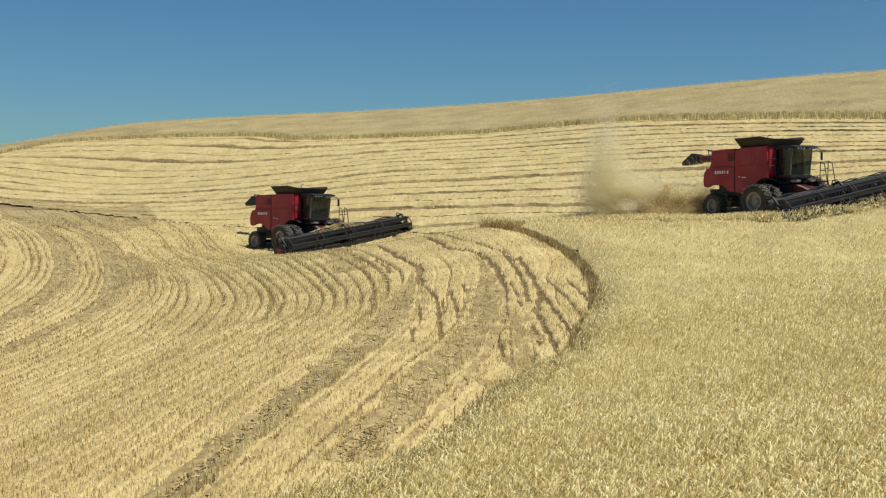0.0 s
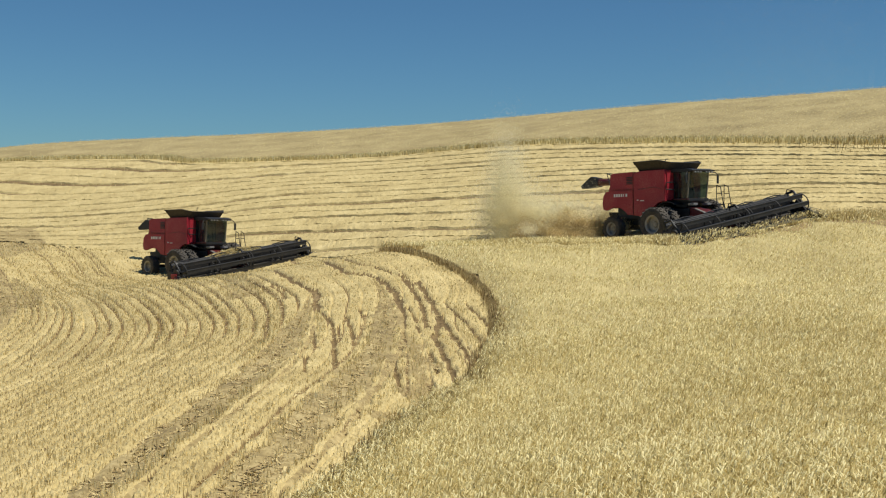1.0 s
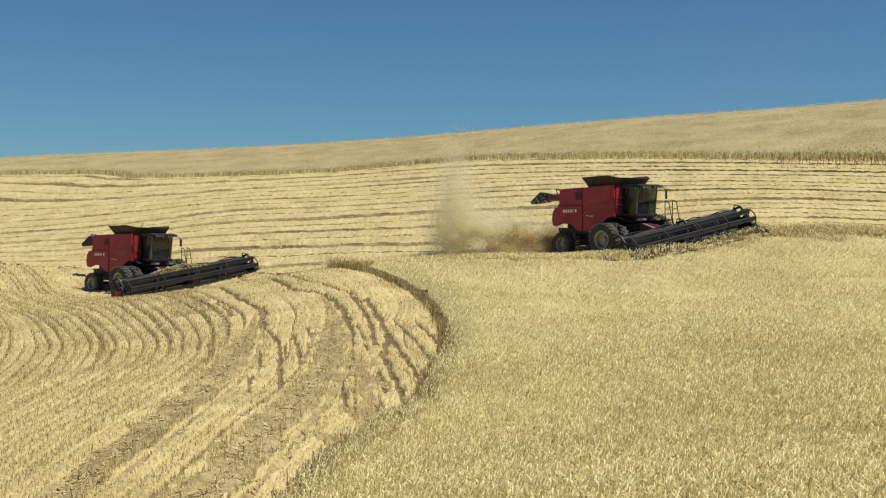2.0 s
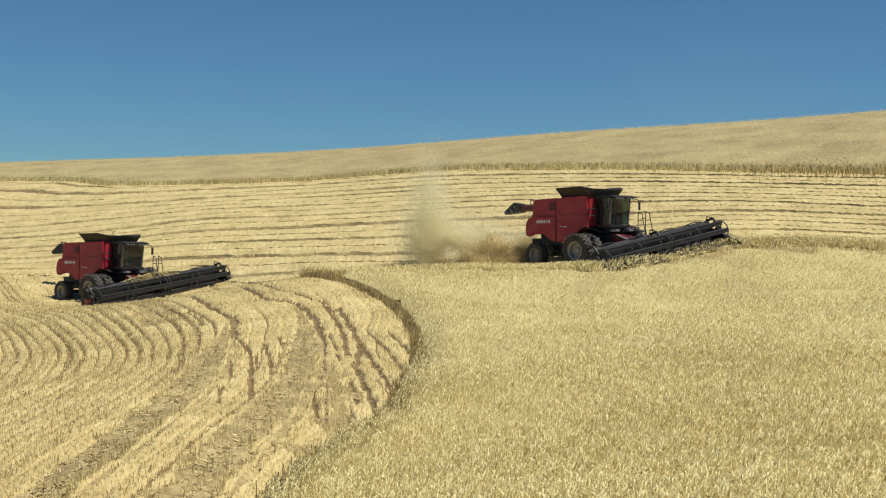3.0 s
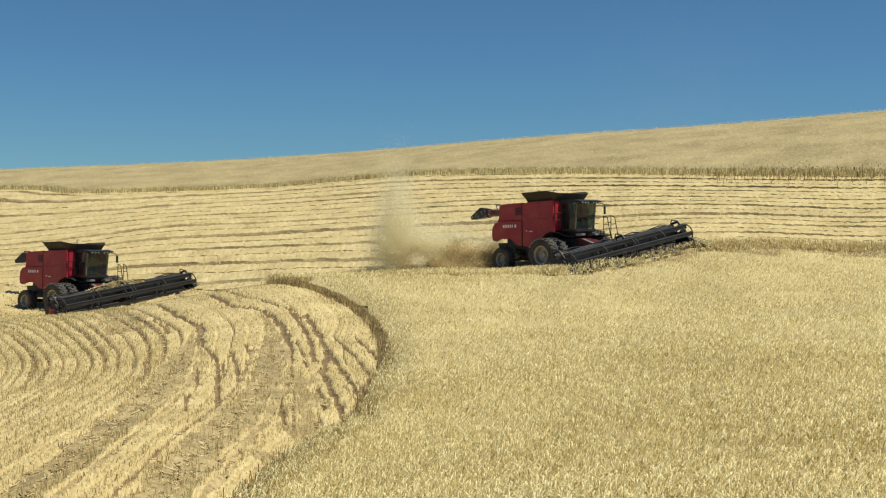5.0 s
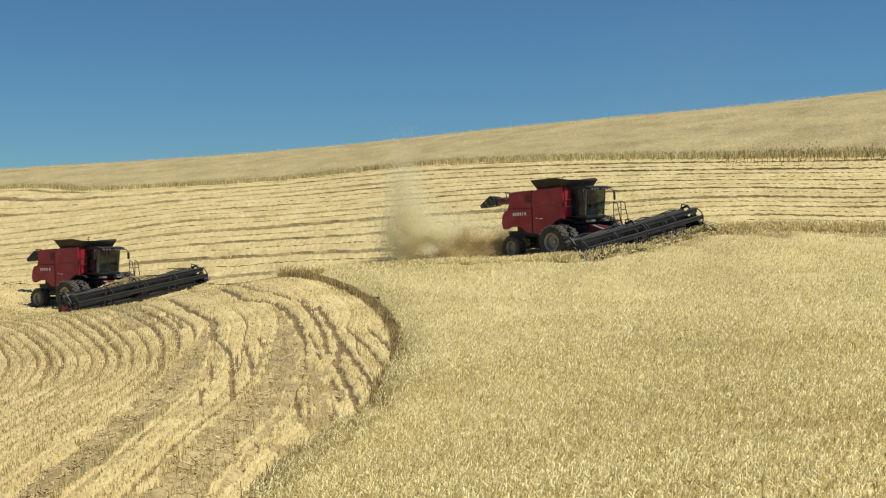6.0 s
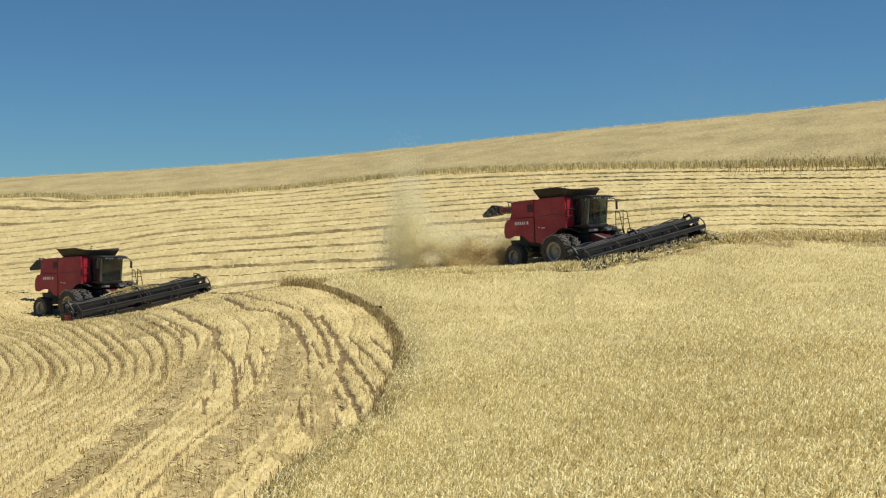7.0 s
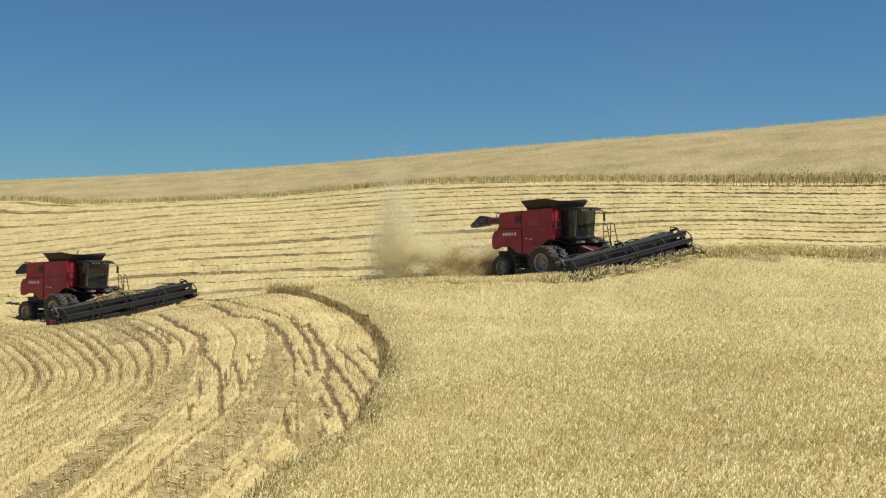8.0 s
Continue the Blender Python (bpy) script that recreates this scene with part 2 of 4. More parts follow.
ruts += [(beside(t[::3], o), w) for t, o, w in ((tracks[2], 0.6, 0.11), (tracks[2], -0.6, 0.13), (tracks[3], 0.6, 0.13), (tracks[3], -0.6, 0.12), (tracks[0][20:], 0.66, 0.06), (tracks[1][20:], 0.68, 0.07), (tracks[1][20:], -0.66, 0.06))]
PATCHES = [[(-25.6, 79.7), (-23.1, 79.0), (-12.1, 48.0), (-13.0, 46.0)], [(-35.7, 73.4), (-29.1, 63.7), (-23.3, 51.1), (-25.3, 51.5)], [(-66.0, 108.0), (-54.8, 100.8), (-41.5, 86.6), (-40.2, 81.9), (-59.2, 96.8)],
           [(-4.8, 35.4), (-4.1, 35.4), (-2.9, 29.0), (-2.4, 23.2), (-2.9, 22.7), (-3.7, 28.9)], [(-3.4, 21.4), (-2.5, 23.1), (-2.4, 20.9), (-3.0, 18.9)],
           [(-65.6, 107.1), (-59.0, 105.3), (-50.5, 99.4), (-48.1, 103.8), (-40.3, 89.4), (-41.7, 83.5), (-44.3, 84.1), (-45.0, 78.5), (-53.2, 86.6)]]

# the seed rows run along these lines, each line with its number of metres across
across = [(TRACK_A, 0.0), (TRACK_B, 3.0), (RUTS[1][0] + RUTS[2][0], 5.0), (RUTS[3][0], 6.3), (RUTS[4][0], 7.3), (ROW_F, -3.6), (ROW_G, -8.6), (TRACK_D, -17.0), (TRACK_C, -21.0)]
places = np.vstack([smooth_line(l, 4.0) for l, _ in across])
numbers = np.concatenate([np.full(len(smooth_line(l, 4.0)), v) for l, v in across])
ROWS_LOW = spline(places / 20.0, numbers, 0.02)
across = [(FAR_EDGE[2:-1], 0.0), (UPPER_EDGE[2:5] + RIGHT_EDGE, -30.0), ([(-24, 87.5), (-12, 80.2), (-4, 72.9)], -28.0), ([(-70, 116.6), (-45, 109.3), (-20, 104.5), (0, 97.2), (30, 79.0)], -14.0), ([(-80, 97.2), (-60, 89.9), (-40, 87.5)], -28.0)]
places = np.vstack([smooth_line(l, 6.0) for l, _ in across])
numbers = np.concatenate([np.full(len(smooth_line(l, 6.0)), v) for l, v in across])
ROWS_HIGH = spline(places / 40.0, numbers, 0.02)


def to_row(fitted, scale, spacing, half, x, y):
    """Moves places into bands of the given half width along the rows."""
    def value(a, b):
        return spline_at(fitted, np.c_[a, b] / scale)
    v, e = value(x, y), 0.05
    gx, gy = (value(x + e, y) - v) / e, (value(x, y + e) - v) / e
    g2 = np.maximum(gx * gx + gy * gy, 0.05)
    k = np.round(v / spacing)
    want = k * spacing + np.random.uniform(-half, half, len(x))
    return x + (want - v) * gx / g2, y + (want - v) * gy / g2, k


def ribbons(points, widths, side):
    """Vertices and quads of thin bent blades. points: n, k, 3; widths: n, k; side: n, 3."""
    n, k, _ = points.shape
    off = side[:, None, :] * widths[:, :, None] * 0.5
    v = np.stack([points - off, points + off], 2).reshape(-1, 3)
    base = (np.arange(n) * 2 * k)[:, None, None] + (np.arange(k - 1) * 2)[None, :, None]
    return v, (base + np.array([0, 1, 3, 2])).reshape(-1, 4)


def stuff(name, chunks, mats, label, category, parent=None):
    """One mesh of very many blades; each chunk: vertices, quads, material slot."""
    me = bpy.data.meshes.new(name)
    v = np.vstack([c[0] for c in chunks]).astype(np.float32)
    starts = np.cumsum([0] + [len(c[0]) for c in chunks])
    q = np.vstack([c[1] + s for c, s in zip(chunks, starts)]).astype(np.int32)
    slot = np.concatenate([np.full(len(c[1]), c[2]) for c in chunks]).astype(np.int32)
    me.vertices.add(len(v))
    me.vertices.foreach_set("co", v.ravel())
    me.loops.add(q.size)
    me.loops.foreach_set("vertex_index", q.ravel())
    me.polygons.add(len(q))
    me.polygons.foreach_set("loop_start", (np.arange(len(q)) * 4).astype(np.int32))
    for m in mats:
        me.materials.append(m)
    me.polygons.foreach_set("material_index", slot)
    me.update(calc_edges=True)
    ob = new(name, me)
    if parent:
        ob.parent = parent
    return tagged(ob, label, category, kind="stuff")


def scatter(n, a0, a1, d0, d1, power):
    """n places in a wedge round the origin, thinning out with distance to the given power."""
    a = np.radians(np.random.uniform(a0, a1, n))
    u = np.random.uniform(0, 1, n)
    e = 2 - power
    d = (d0 ** e + u * (d1 ** e - d0 ** e)) ** (1 / e) if abs(e) > 1e-6 else d0 * (d1 / d0) ** u
    return d * np.sin(a), d * np.cos(a), d


def flat_dir(n):
    a = np.random.uniform(0, 2 * np.pi, n)
    return np.c_[np.cos(a), np.sin(a), np.zeros(n)]


def fan(d0, d1, n, a0, a1, k):
    d, a = np.meshgrid(np.geomspace(d0, d1, n), np.radians(np.linspace(a0, a1, k)), indexing="ij")
    i = np.arange(n * k).reshape(n, k)
    return (d * np.sin(a)).ravel(), (d * np.cos(a)).ravel(), np.stack([i[:-1, :-1], i[1:, :-1], i[1:, 1:], i[:-1, 1:]], -1).reshape(-1, 4)


def mesh(name, v, f, mat, smooth=True):
    me = bpy.data.meshes.new(name)
    me.from_pydata(np.asarray(v).tolist(), [], np.asarray(f).tolist())
    me.materials.append(mat)
    if smooth:
        me.polygons.foreach_set("use_smooth", np.ones(len(me.polygons), bool))
    return new(name, me)


# ---- ground ----
gx, gy, gf = fan(0.01, 4500, 220, -180, 180, 361)
gx[:361], gy[:361] = 0, 0   # closed in the middle
rough = 0.05 * np.sin(gx * 1.7 + 2 * np.sin(gy * 0.6)) * np.exp(-np.hypot(gx, gy) / 80)
tagged(mesh("ground", np.c_[gx, gy, ground(gx, gy) + rough * 0.3], gf, EARTH), "dry earth hillside littered with pale straw", "ground", kind="structure")

# ---- pressed wheel tracks ----
def along(line, x, y):
    """Distance from a line and how far along it, for places near it."""
    best, where, run = np.full(len(x), 1e9), np.zeros(len(x)), 0.0
    near = np.flatnonzero((x > line[:, 0].min() - 3) & (x < line[:, 0].max() + 3) & (y > line[:, 1].min() - 3) & (y < line[:, 1].max() + 3))
    a, b, r, w = x[near], y[near], best[near], where[near]
    for p, q in zip(line[:-1], line[1:]):
        d = q - p
        t = np.clip(((a - p[0]) * d[0] + (b - p[1]) * d[1]) / (d @ d), 0, 1)
        e = np.hypot(a - p[0] - t * d[0], b - p[1] - t * d[1])
        m = e < r
        r[m], w[m] = e[m], run + t[m] * np.hypot(*d)
        run += np.hypot(*d)
    best[near], where[near] = r, w
    return best, where


def cut(x, y):
    return ~inside(WHEAT_NEAR, x, y) & ~inside(WHEAT_FAR, x, y)


def pressed(x, y):
    """How far the straw is pressed down by wheels: 1 in the middle of a track, 0 beyond its ragged sides."""
    deep = np.zeros(len(x))
    for line in tracks:
        r, w = along(line[::3], x, y)
        half = 0.46 * np.clip(w / 9, 0.1, 1) * (1 + 0.15 * np.sin(2.3 * w + x) + 0.12 * np.sin(5.9 * w))
        deep = np.maximum(deep, np.clip(1.6 - 1.3 * r / half, 0, 1))
    return deep


for line in tracks:
    n = len(line)
    d = np.gradient(line, axis=0)
    d /= np.hypot(d[:, 0], d[:, 1])[:, None]
    run = np.concatenate([[0], np.cumsum(np.hypot(*np.diff(line, axis=0).T))])
    cols = np.linspace(-0.75, 0.75, 11) * np.clip(run / 9, 0.1, 1)[:, None]
    x, y = line[:, :1] - d[:, 1:] * cols, line[:, 1:] + d[:, :1] * cols
    rut = 0.05 * np.abs(np.sin(np.pi * (np.linspace(-0.75, 0.75, 11) + 0.5) * 2))[None, :] + np.random.uniform(0.02, 0.10, (n, 11))
    rut[:, [0, -1]] = 0.0
    i = np.arange(n * 11).reshape(n, 11)
    f = np.stack([i[:-1, :-1], i[:-1, 1:], i[1:, 1:], i[1:, :-1]], -1).reshape(-1, 4)
    keep = cut(x.ravel(), y.ravel())
    tagged(mesh("wheel_track", np.c_[x.ravel(), y.ravel(), ground(x.ravel(), y.ravel()) + rut.ravel()], f[keep[f].all(1)], TRACK),
           "wheel track of pressed brown straw across stubble", "wheel track", group="wheel tracks", kind="structure")


# ---- cut stubble ----
def in_rut(x, y, more=0.0):
    """How far each place lies inside a rut: 1 in its middle, 0 beyond its ragged rim."""
    deep = np.zeros(len(x))
    for line, wide in ruts:
        near = np.flatnonzero((x > line[:, 0].min() - 1) & (x < line[:, 0].max() + 1) & (y > line[:, 1].min() - 1) & (y < line[:, 1].max() + 1))
        a, b = x[near], y[near]
        w = wide * 0.95 * (1.0 + 0.35 * np.sin(2.9 * b + 1.3 * np.sin(4.1 * a)) + 0.25 * np.sin(7.3 * b + a)) + more
        deep[near] = np.maximum(deep[near], np.clip(1.5 - off_line(line, a, b)[0] / np.maximum(w, 0.02), 0, 1))
    return deep


def blades(x, y, d, tall, wide, lean, slot):
    n = len(x)
    p = np.empty((n, 2, 3))
    z = ground(x, y)
    h = tall * np.random.uniform(0.65, 1.25, n)
    tilt = flat_dir(n) * (h * lean)[:, None] * np.random.uniform(0, 1, (n, 1))
    p[:, 0] = np.c_[x, y, z - 0.02]
    p[:, 1] = p[:, 0] + tilt + np.c_[np.zeros(n), np.zeros(n), h + 0.02]
    w = wide * np.random.uniform(0.6, 1.4, n)
    v, f = ribbons(p, np.c_[w, w * 0.8], flat_dir(n))
    return v, f, slot


def litter(x, y, size, slot, lift=0.03):
    n = len(x)
    a = flat_dir(n)
    l = size * np.random.uniform(0.5, 1.5, n)
    b = np.c_[-a[:, 1], a[:, 0], np.random.uniform(-0.3, 0.3, n)]
    q = x + a[:, 0] * l, y + a[:, 1] * l
    p = np.stack([np.c_[x, y, ground(x, y) + lift + np.random.uniform(0, 0.03, n)], np.c_[q[0], q[1], ground(*q) + lift + np.random.uniform(-0.02, 0.07, n)]], 1)
    w = l * np.random.uniform(0.06, 0.16, n)
    v, f = ribbons(p, np.c_[w, w], b)
    return v, f, slot


LOW_LINE = np.array([(-8.0, 58.9), (-10.5, 68.0), (-17.0, 80.2), (-24.0, 86.3), (-34.0, 88.7), (-46.0, 93.5), (-75.0, 109.3), (-120, 121.5), (-120, -24.3), (-9, 2.4)])
LOW = np.vstack([near_edge, LOW_LINE])

def straw_bed(name, x, y, f, fitted, scale, spacing, gap, region, lift):
    """A bed of straw that lies in bands along the rows, with bare furrows between."""
    ok = region(x, y)
    f = f[ok[f].all(1)]
    used, f = np.unique(f, return_inverse=True)
    f, x, y = f.reshape(-1, 4), x[used], y[used]
    v = spline_at(fitted, np.c_[x, y] / scale) / spacing
    k = np.round(v)
    off = np.abs(v - k)
    d = np.hypot(x, y)
    along = x + y if scale < 30 else x
    worn = 0.5 + 0.5 * np.sin(k * 4.7 + 0.16 * along + 0.8 * np.sin(k * 2.3 + 0.21 * along))
    broken = 0.5 + 0.5 * np.sin(0.9 * along + k * 1.9 + np.sin(0.37 * along + k))
    sparse = np.where(v * spacing > -0.3, 0.3, 1.0) * np.clip((d - 14) / 14, 0.3, 1)
    half = 0.5 - gap * sparse * (0.3 + 1.0 * worn * (0.45 + 0.55 * broken))
    edge = np.clip((half - off) / 0.07 + 0.5, 0, 1) * (1 - in_rut(x, y))
    track, brown = pressed(x, y), on_patch(x, y)
    lift = lift * (1 - 0.95 * track) * np.where(brown, 0.6, 1)
    z = ground(x, y) + 0.012 + edge * lift * (0.7 + 0.6 * np.random.uniform(0, 1, len(x)))
    me_ob = mesh(name, np.c_[x, y, z], f, MAT)
    # furrow faces get a colour with the gap's shade painted in
    me_ob.data.materials.append(FURROW)
    me_ob.data.materials.append(TRACK)
    flat = (track[f].mean(1) > 0.4) | (brown[f].mean(1) > 0.5)
    me_ob.data.polygons.foreach_set("material_index", np.where(edge[f].mean(1) < 0.5, 1, np.where(flat, 2, 0)).astype(np.int32))
    return tagged(me_ob, "bed of pale cut straw lying in bands", "straw", kind="stuff")


def on_patch(x, y):
    """Brown places where the straw lies lower and fewer blades stand."""
    wobble = 0.25 * np.sin(1.9 * y + 2.0 * np.sin(2.3 * x))
    return np.any([inside(p, x + wobble, y) for p in PATCHES], 0)


def in_low(x, y):
    return inside(LOW, x, y) & cut(x, y)


x, y, f = fan(8.5, 112, 640, -42, 3, 640)
straw_bed("straw_bed", x, y, f, ROWS_LOW, 20.0, 0.62, 0.20, in_low, 0.14)

LOW_INNER = np.vstack([near_edge, LOW_LINE - np.array([0.0, 0.7])])


def contour_bed(az0, az1, cols, spacing):
    """The bed on the far slope, whose bands follow the contours; each band has its own width."""
    az = np.linspace(az0, az1, cols)
    dist = np.geomspace(54, 225, 420)
    a, d = np.meshgrid(np.radians(az), dist, indexing="ij")
    v = spline_at(ROWS_HIGH, np.c_[(d * np.sin(a)).ravel(), (d * np.cos(a)).ravel()] / 40.0).reshape(a.shape)
    v = np.maximum.accumulate(v, 1) + np.arange(420) * 1e-6
    bands = np.arange(-29, 9)
    own = np.random.RandomState(4).uniform(-0.3, 0.3, len(bands))
    rows, high = [], []
    for k, o in zip(bands, own):
        wear = np.clip(0.4 + 0.8 * np.sin(az * 0.19 + k * 2.4) + 0.5 * np.sin(az * 0.61 + k * 5.1) + 0.6 * np.sin(az * 2.7 + k * 3.3 + np.sin(az)), 0.0, 1.6) + np.random.uniform(0, 0.15, cols)
        gap = 0.2 * spacing * wear * 0.5
        base = (k + o * 0.5 + 0.04 * np.sin(az * 0.3 + k)) * spacing
        for off, h in ((-0.5, 0), (-0.46, 1), (-0.15, 1), (0.15, 1), (0.42, 1), (0.5, 0)):
            shift = base + off * (spacing - 2 * gap * abs(off) * 2)
            rows.append(shift)
            high.append(h)
    level = np.maximum.accumulate(np.array(rows), 0)
    d = np.array([np.interp(level[:, c], v[c], dist) for c in range(cols)]).T
    lo, hi = v.min(1), v.max(1)
    ok = ((level > lo) & (level < hi)).ravel()
    x, y = (d * np.sin(np.radians(az))).ravel(), (d * np.cos(np.radians(az))).ravel()
    h = np.repeat(np.array(high), cols)
    ok &= cut(x, y) & ~inside(LOW_INNER, x, y)
    z = ground(x, y) + 0.015 + h * 0.15 * np.random.uniform(0.75, 1.25, len(x))
    i = np.arange(len(x)).reshape(-1, cols)
    f = np.stack([i[:-1, :-1], i[:-1, 1:], i[1:, 1:], i[1:, :-1]], -1).reshape(-1, 4)
    f = f[ok[f].all(1)]
    dark = (h[f].mean(1) < 0.3)
    bed = mesh("straw_bed", np.c_[x, y, z], f, MAT, False)
    bed.data.materials.append(FURROW)
    bed.data.materials.append(TRACK)
    bed.data.polygons.foreach_set("material_index", np.where(dark, 1, np.where(on_patch(x, y)[f].mean(1) > 0.5, 2, 0)).astype(np.int32))
    tagged(bed, "bed of pale cut straw along the contours", "straw", kind="stuff")


contour_bed(-41, 29, 520, 1.75)
chunks = []
x, y, d = scatter(270000, -42, 8, 8, 103, 1.4)
m = inside(LOW, x, y)
x, y, d = x[m], y[m], d[m]
x, y, k = to_row(ROWS_LOW, 20.0, 0.62, 0.22, x, y)
brown = on_patch(x, y)
track = pressed(x, y) > np.random.uniform(0.3, 1.25, len(x))
thin = np.random.uniform(0, 1, len(x))
m = cut(x, y) & ~track & (~brown | (thin < 0.6)) & (in_rut(x, y, 0.02) < 0.3)
grow = np.maximum(1, d / 26)
tall = 0.20 * (0.85 + 0.3 * (np.sin(k * 12.9898) * 43758.5 % 1))
chunks.append(blades(x[m], y[m], d[m], tall[m], (0.014 * grow)[m], 0.35, 0))
m2 = cut(x, y) & (track | brown)
chunks.append(litter(x[m2], y[m2], 0.2 * grow[m2] ** 0.5, 1))
x, y, d = scatter(260000, -42, 8, 8, 103, 1.25)
m2 = (pressed(x, y) > 0.2) & cut(x, y) & (in_rut(x, y) < 0.3)
chunks.append(litter(x[m2], y[m2], 0.2 * np.maximum(1, d[m2] / 26) ** 0.5, 1, 0.06))
# loose straw over the rows
x, y, d = scatter(60000, -42, 4, 8, 97, 1.4)
m = inside(LOW, x, y) & cut(x, y) & (in_rut(x, y) < 0.3)
chunks.append(litter(x[m], y[m], 0.14 * np.maximum(1, d[m] / 26) ** 0.6, 0, 0.06))
# the far slope, cut along its contours
x, y, d = scatter(60000, -41, 29, 58, 212, 1.0)
m = cut(x, y) & ~inside(LOW, x, y)
x, y, d = x[m], y[m], d[m]
m = cut(x, y)
chunks.append(blades(x[m], y[m], d[m], 0.2, 0.035 * d[m] / 85, 0.8, 0))
x, y, d = scatter(25000, -41, 29, 58, 212, 1.0)
m = cut(x, y) & ~inside(LOW, x, y)
chunks.append(litter(x[m], y[m], 0.35, 0, 0.06))
stuff("stubble", chunks, [STRAW, FLAT_STRAW], "short cut pale straw stubble in curving rows", "stubble")


# ---- standing wheat ----
def wheat_sheet(name, poly, x, y, f, lift, parent, mat=UNDERGROWTH):
    ok = inside(poly, x, y)
    f = f[ok[f].all(1)]
    used, f = np.unique(f, return_inverse=True)
    x, y = x[used], y[used]
    rim = (np.bincount(f.ravel(), minlength=len(x)) < 4) & (np.hypot(x, y) > 0.1) & (np.abs(np.arctan2(x, y)) < 3.14)   # the crop's border goes down to the ground
    z = ground(x, y) + np.where(rim, 0.02, lift) + 0.05 * np.sin(x * 2.1 + 1.3 * np.sin(y * 1.1)) * np.sin(y * 1.7 + np.sin(x * 0.7)) + np.random.uniform(-0.04, 0.04, len(x)) - np.where(rim, 0, sunk(x, y))
    ob = mesh(name, np.c_[x, y, z], f.reshape(-1, 4), mat)
    ob.parent = parent
    return tagged(ob, kind="stuff")


def stalks(x, y, d, tall, size, slot, stem=True):
    """Ripe ears that bow over, on their stems."""
    n = len(x)
    z = ground(x, y)
    h = tall * np.random.uniform(0.84, 1.12, n)
    wind = flat_dir(n) * 0.8 + np.array([0.55, -0.2, 0])
    bow = wind * (size * np.random.uniform(0.6, 1.5, n))[:, None]
    top = np.c_[x, y, z + h]
    side = flat_dir(n)
    out = []
    ear = np.stack([top, top + bow * 0.35 + np.c_[np.zeros((n, 2)), size * 0.75], top + bow * 1.0 + np.c_[np.zeros((n, 2)), size * np.random.uniform(-0.1, 0.9, n)]], 1)
    w = size * np.random.uniform(0.11, 0.19, n)
    v, f = ribbons(ear, np.c_[w * 0.6, w, w * 0.25], side)
    out.append((v, f, slot))
    if stem:
        foot = np.c_[x, y, z + h - size * 4.0] - bow * 0.6
        v, f = ribbons(np.stack([foot, top], 1), np.c_[w * 0.35, w * 0.3], side)
        out.append((v, f, slot))
    return out


def edge_stalks(line, per_metre, depth, tall, wide, slot):
    """Stems that stand along the cut face of the crop, down to the ground."""
    seg = np.hypot(*np.diff(line, axis=0).T)
    n = int(seg.sum() * per_metre)
    t = np.sort(np.random.uniform(0, seg.sum(), n))
    s = np.concatenate([[0], np.cumsum(seg)])
    x, y = np.interp(t, s, line[:, 0]), np.interp(t, s, line[:, 1])
    x, y = x + np.random.normal(0, depth, n), y + np.random.normal(0, depth, n)
    return blades(x, y, None, tall, wide, 0.25, slot)


def sunk(x, y):
    """How far the crop sinks along old drill gaps and lodged streaks."""
    low = np.zeros(len(x))
    for line, depth, wide in (([(3.4, 16.5), (5.0, 15.1), (7.5, 12.9)], 0.36, 0.22), ([(1.8, 20.0), (3.0, 17.7), (5.2, 17.0)], 0.34, 0.2), ([(6.4, 15.3), (8.0, 14.1)], 0.34, 0.2),
                              ([(2.0, 43.7), (9.0, 40.7), (14.0, 41.3)], 0.24, 0.35), ([(4.0, 32.8), (6.5, 29.8)], 0.26, 0.3), ([(14.0, 49.8), (20.0, 46.2), (24.0, 47.4)], 0.26, 0.5), ([(-1.0, 49.8), (6.0, 46.2)], 0.22, 0.35)):
        low = np.maximum(low, depth * np.exp(-(off_line(line, x, y)[0] / wide) ** 2))
    return low


field = tagged(new("wheat_field"), "ripe golden standing wheat with bowed ears", "wheat", kind="stuff")
x, y, f = fan(0.02, 92, 260, -180, 180, 560)
x[:560], y[:560] = 0, 0
wheat_sheet("wheat_stems", WHEAT_NEAR, x, y, f, 0.45, field)
chunks = []
x, y, d = scatter(245000, -28, 29, 7, 82, 1.3)
m = inside(WHEAT_NEAR, x, y) & (np.random.uniform(0, 1, len(x)) > 2.4 * sunk(x, y))
x, y, d = x[m], y[m], d[m]
# a thinner stand beside and behind the camera
x2, y2, d2 = scatter(26000, -180, 180, 1.0, 40, 1.0)
m = inside(WHEAT_NEAR, x2, y2) & (np.abs(np.degrees(np.arctan2(x2, y2))) > 28) | (d2 < 7) & inside(WHEAT_NEAR, x2, y2)
x, y, d = np.r_[x, x2[m]], np.r_[y, y2[m]], np.r_[d, d2[m]]
size = 0.10 * np.maximum(1, d / 20) ** 0.45
patchy = 0.58 + 0.05 * np.sin(x * 0.9 + np.sin(y * 0.5) * 2) + 0.04 * np.sin(y * 0.7 + x * 0.3) - sunk(x, y)
m = d < 30
chunks += stalks(x[m], y[m], d[m], patchy[m], size[m], 0)
chunks += stalks(x[~m], y[~m], d[~m], patchy[~m], size[~m], 0, stem=False)
m = d < 31
x2, y2 = x[m] + np.random.normal(0, 0.15, m.sum()), y[m] + np.random.normal(0, 0.15, m.sum())
ok = inside(WHEAT_NEAR, x2, y2)
chunks += stalks(x2[ok], y2[ok], d[m][ok], patchy[m][ok] - 0.06, size[m][ok], 0, stem=False)
chunks.append(edge_stalks(near_edge, 380, 0.10, 0.36, 0.02, 2))
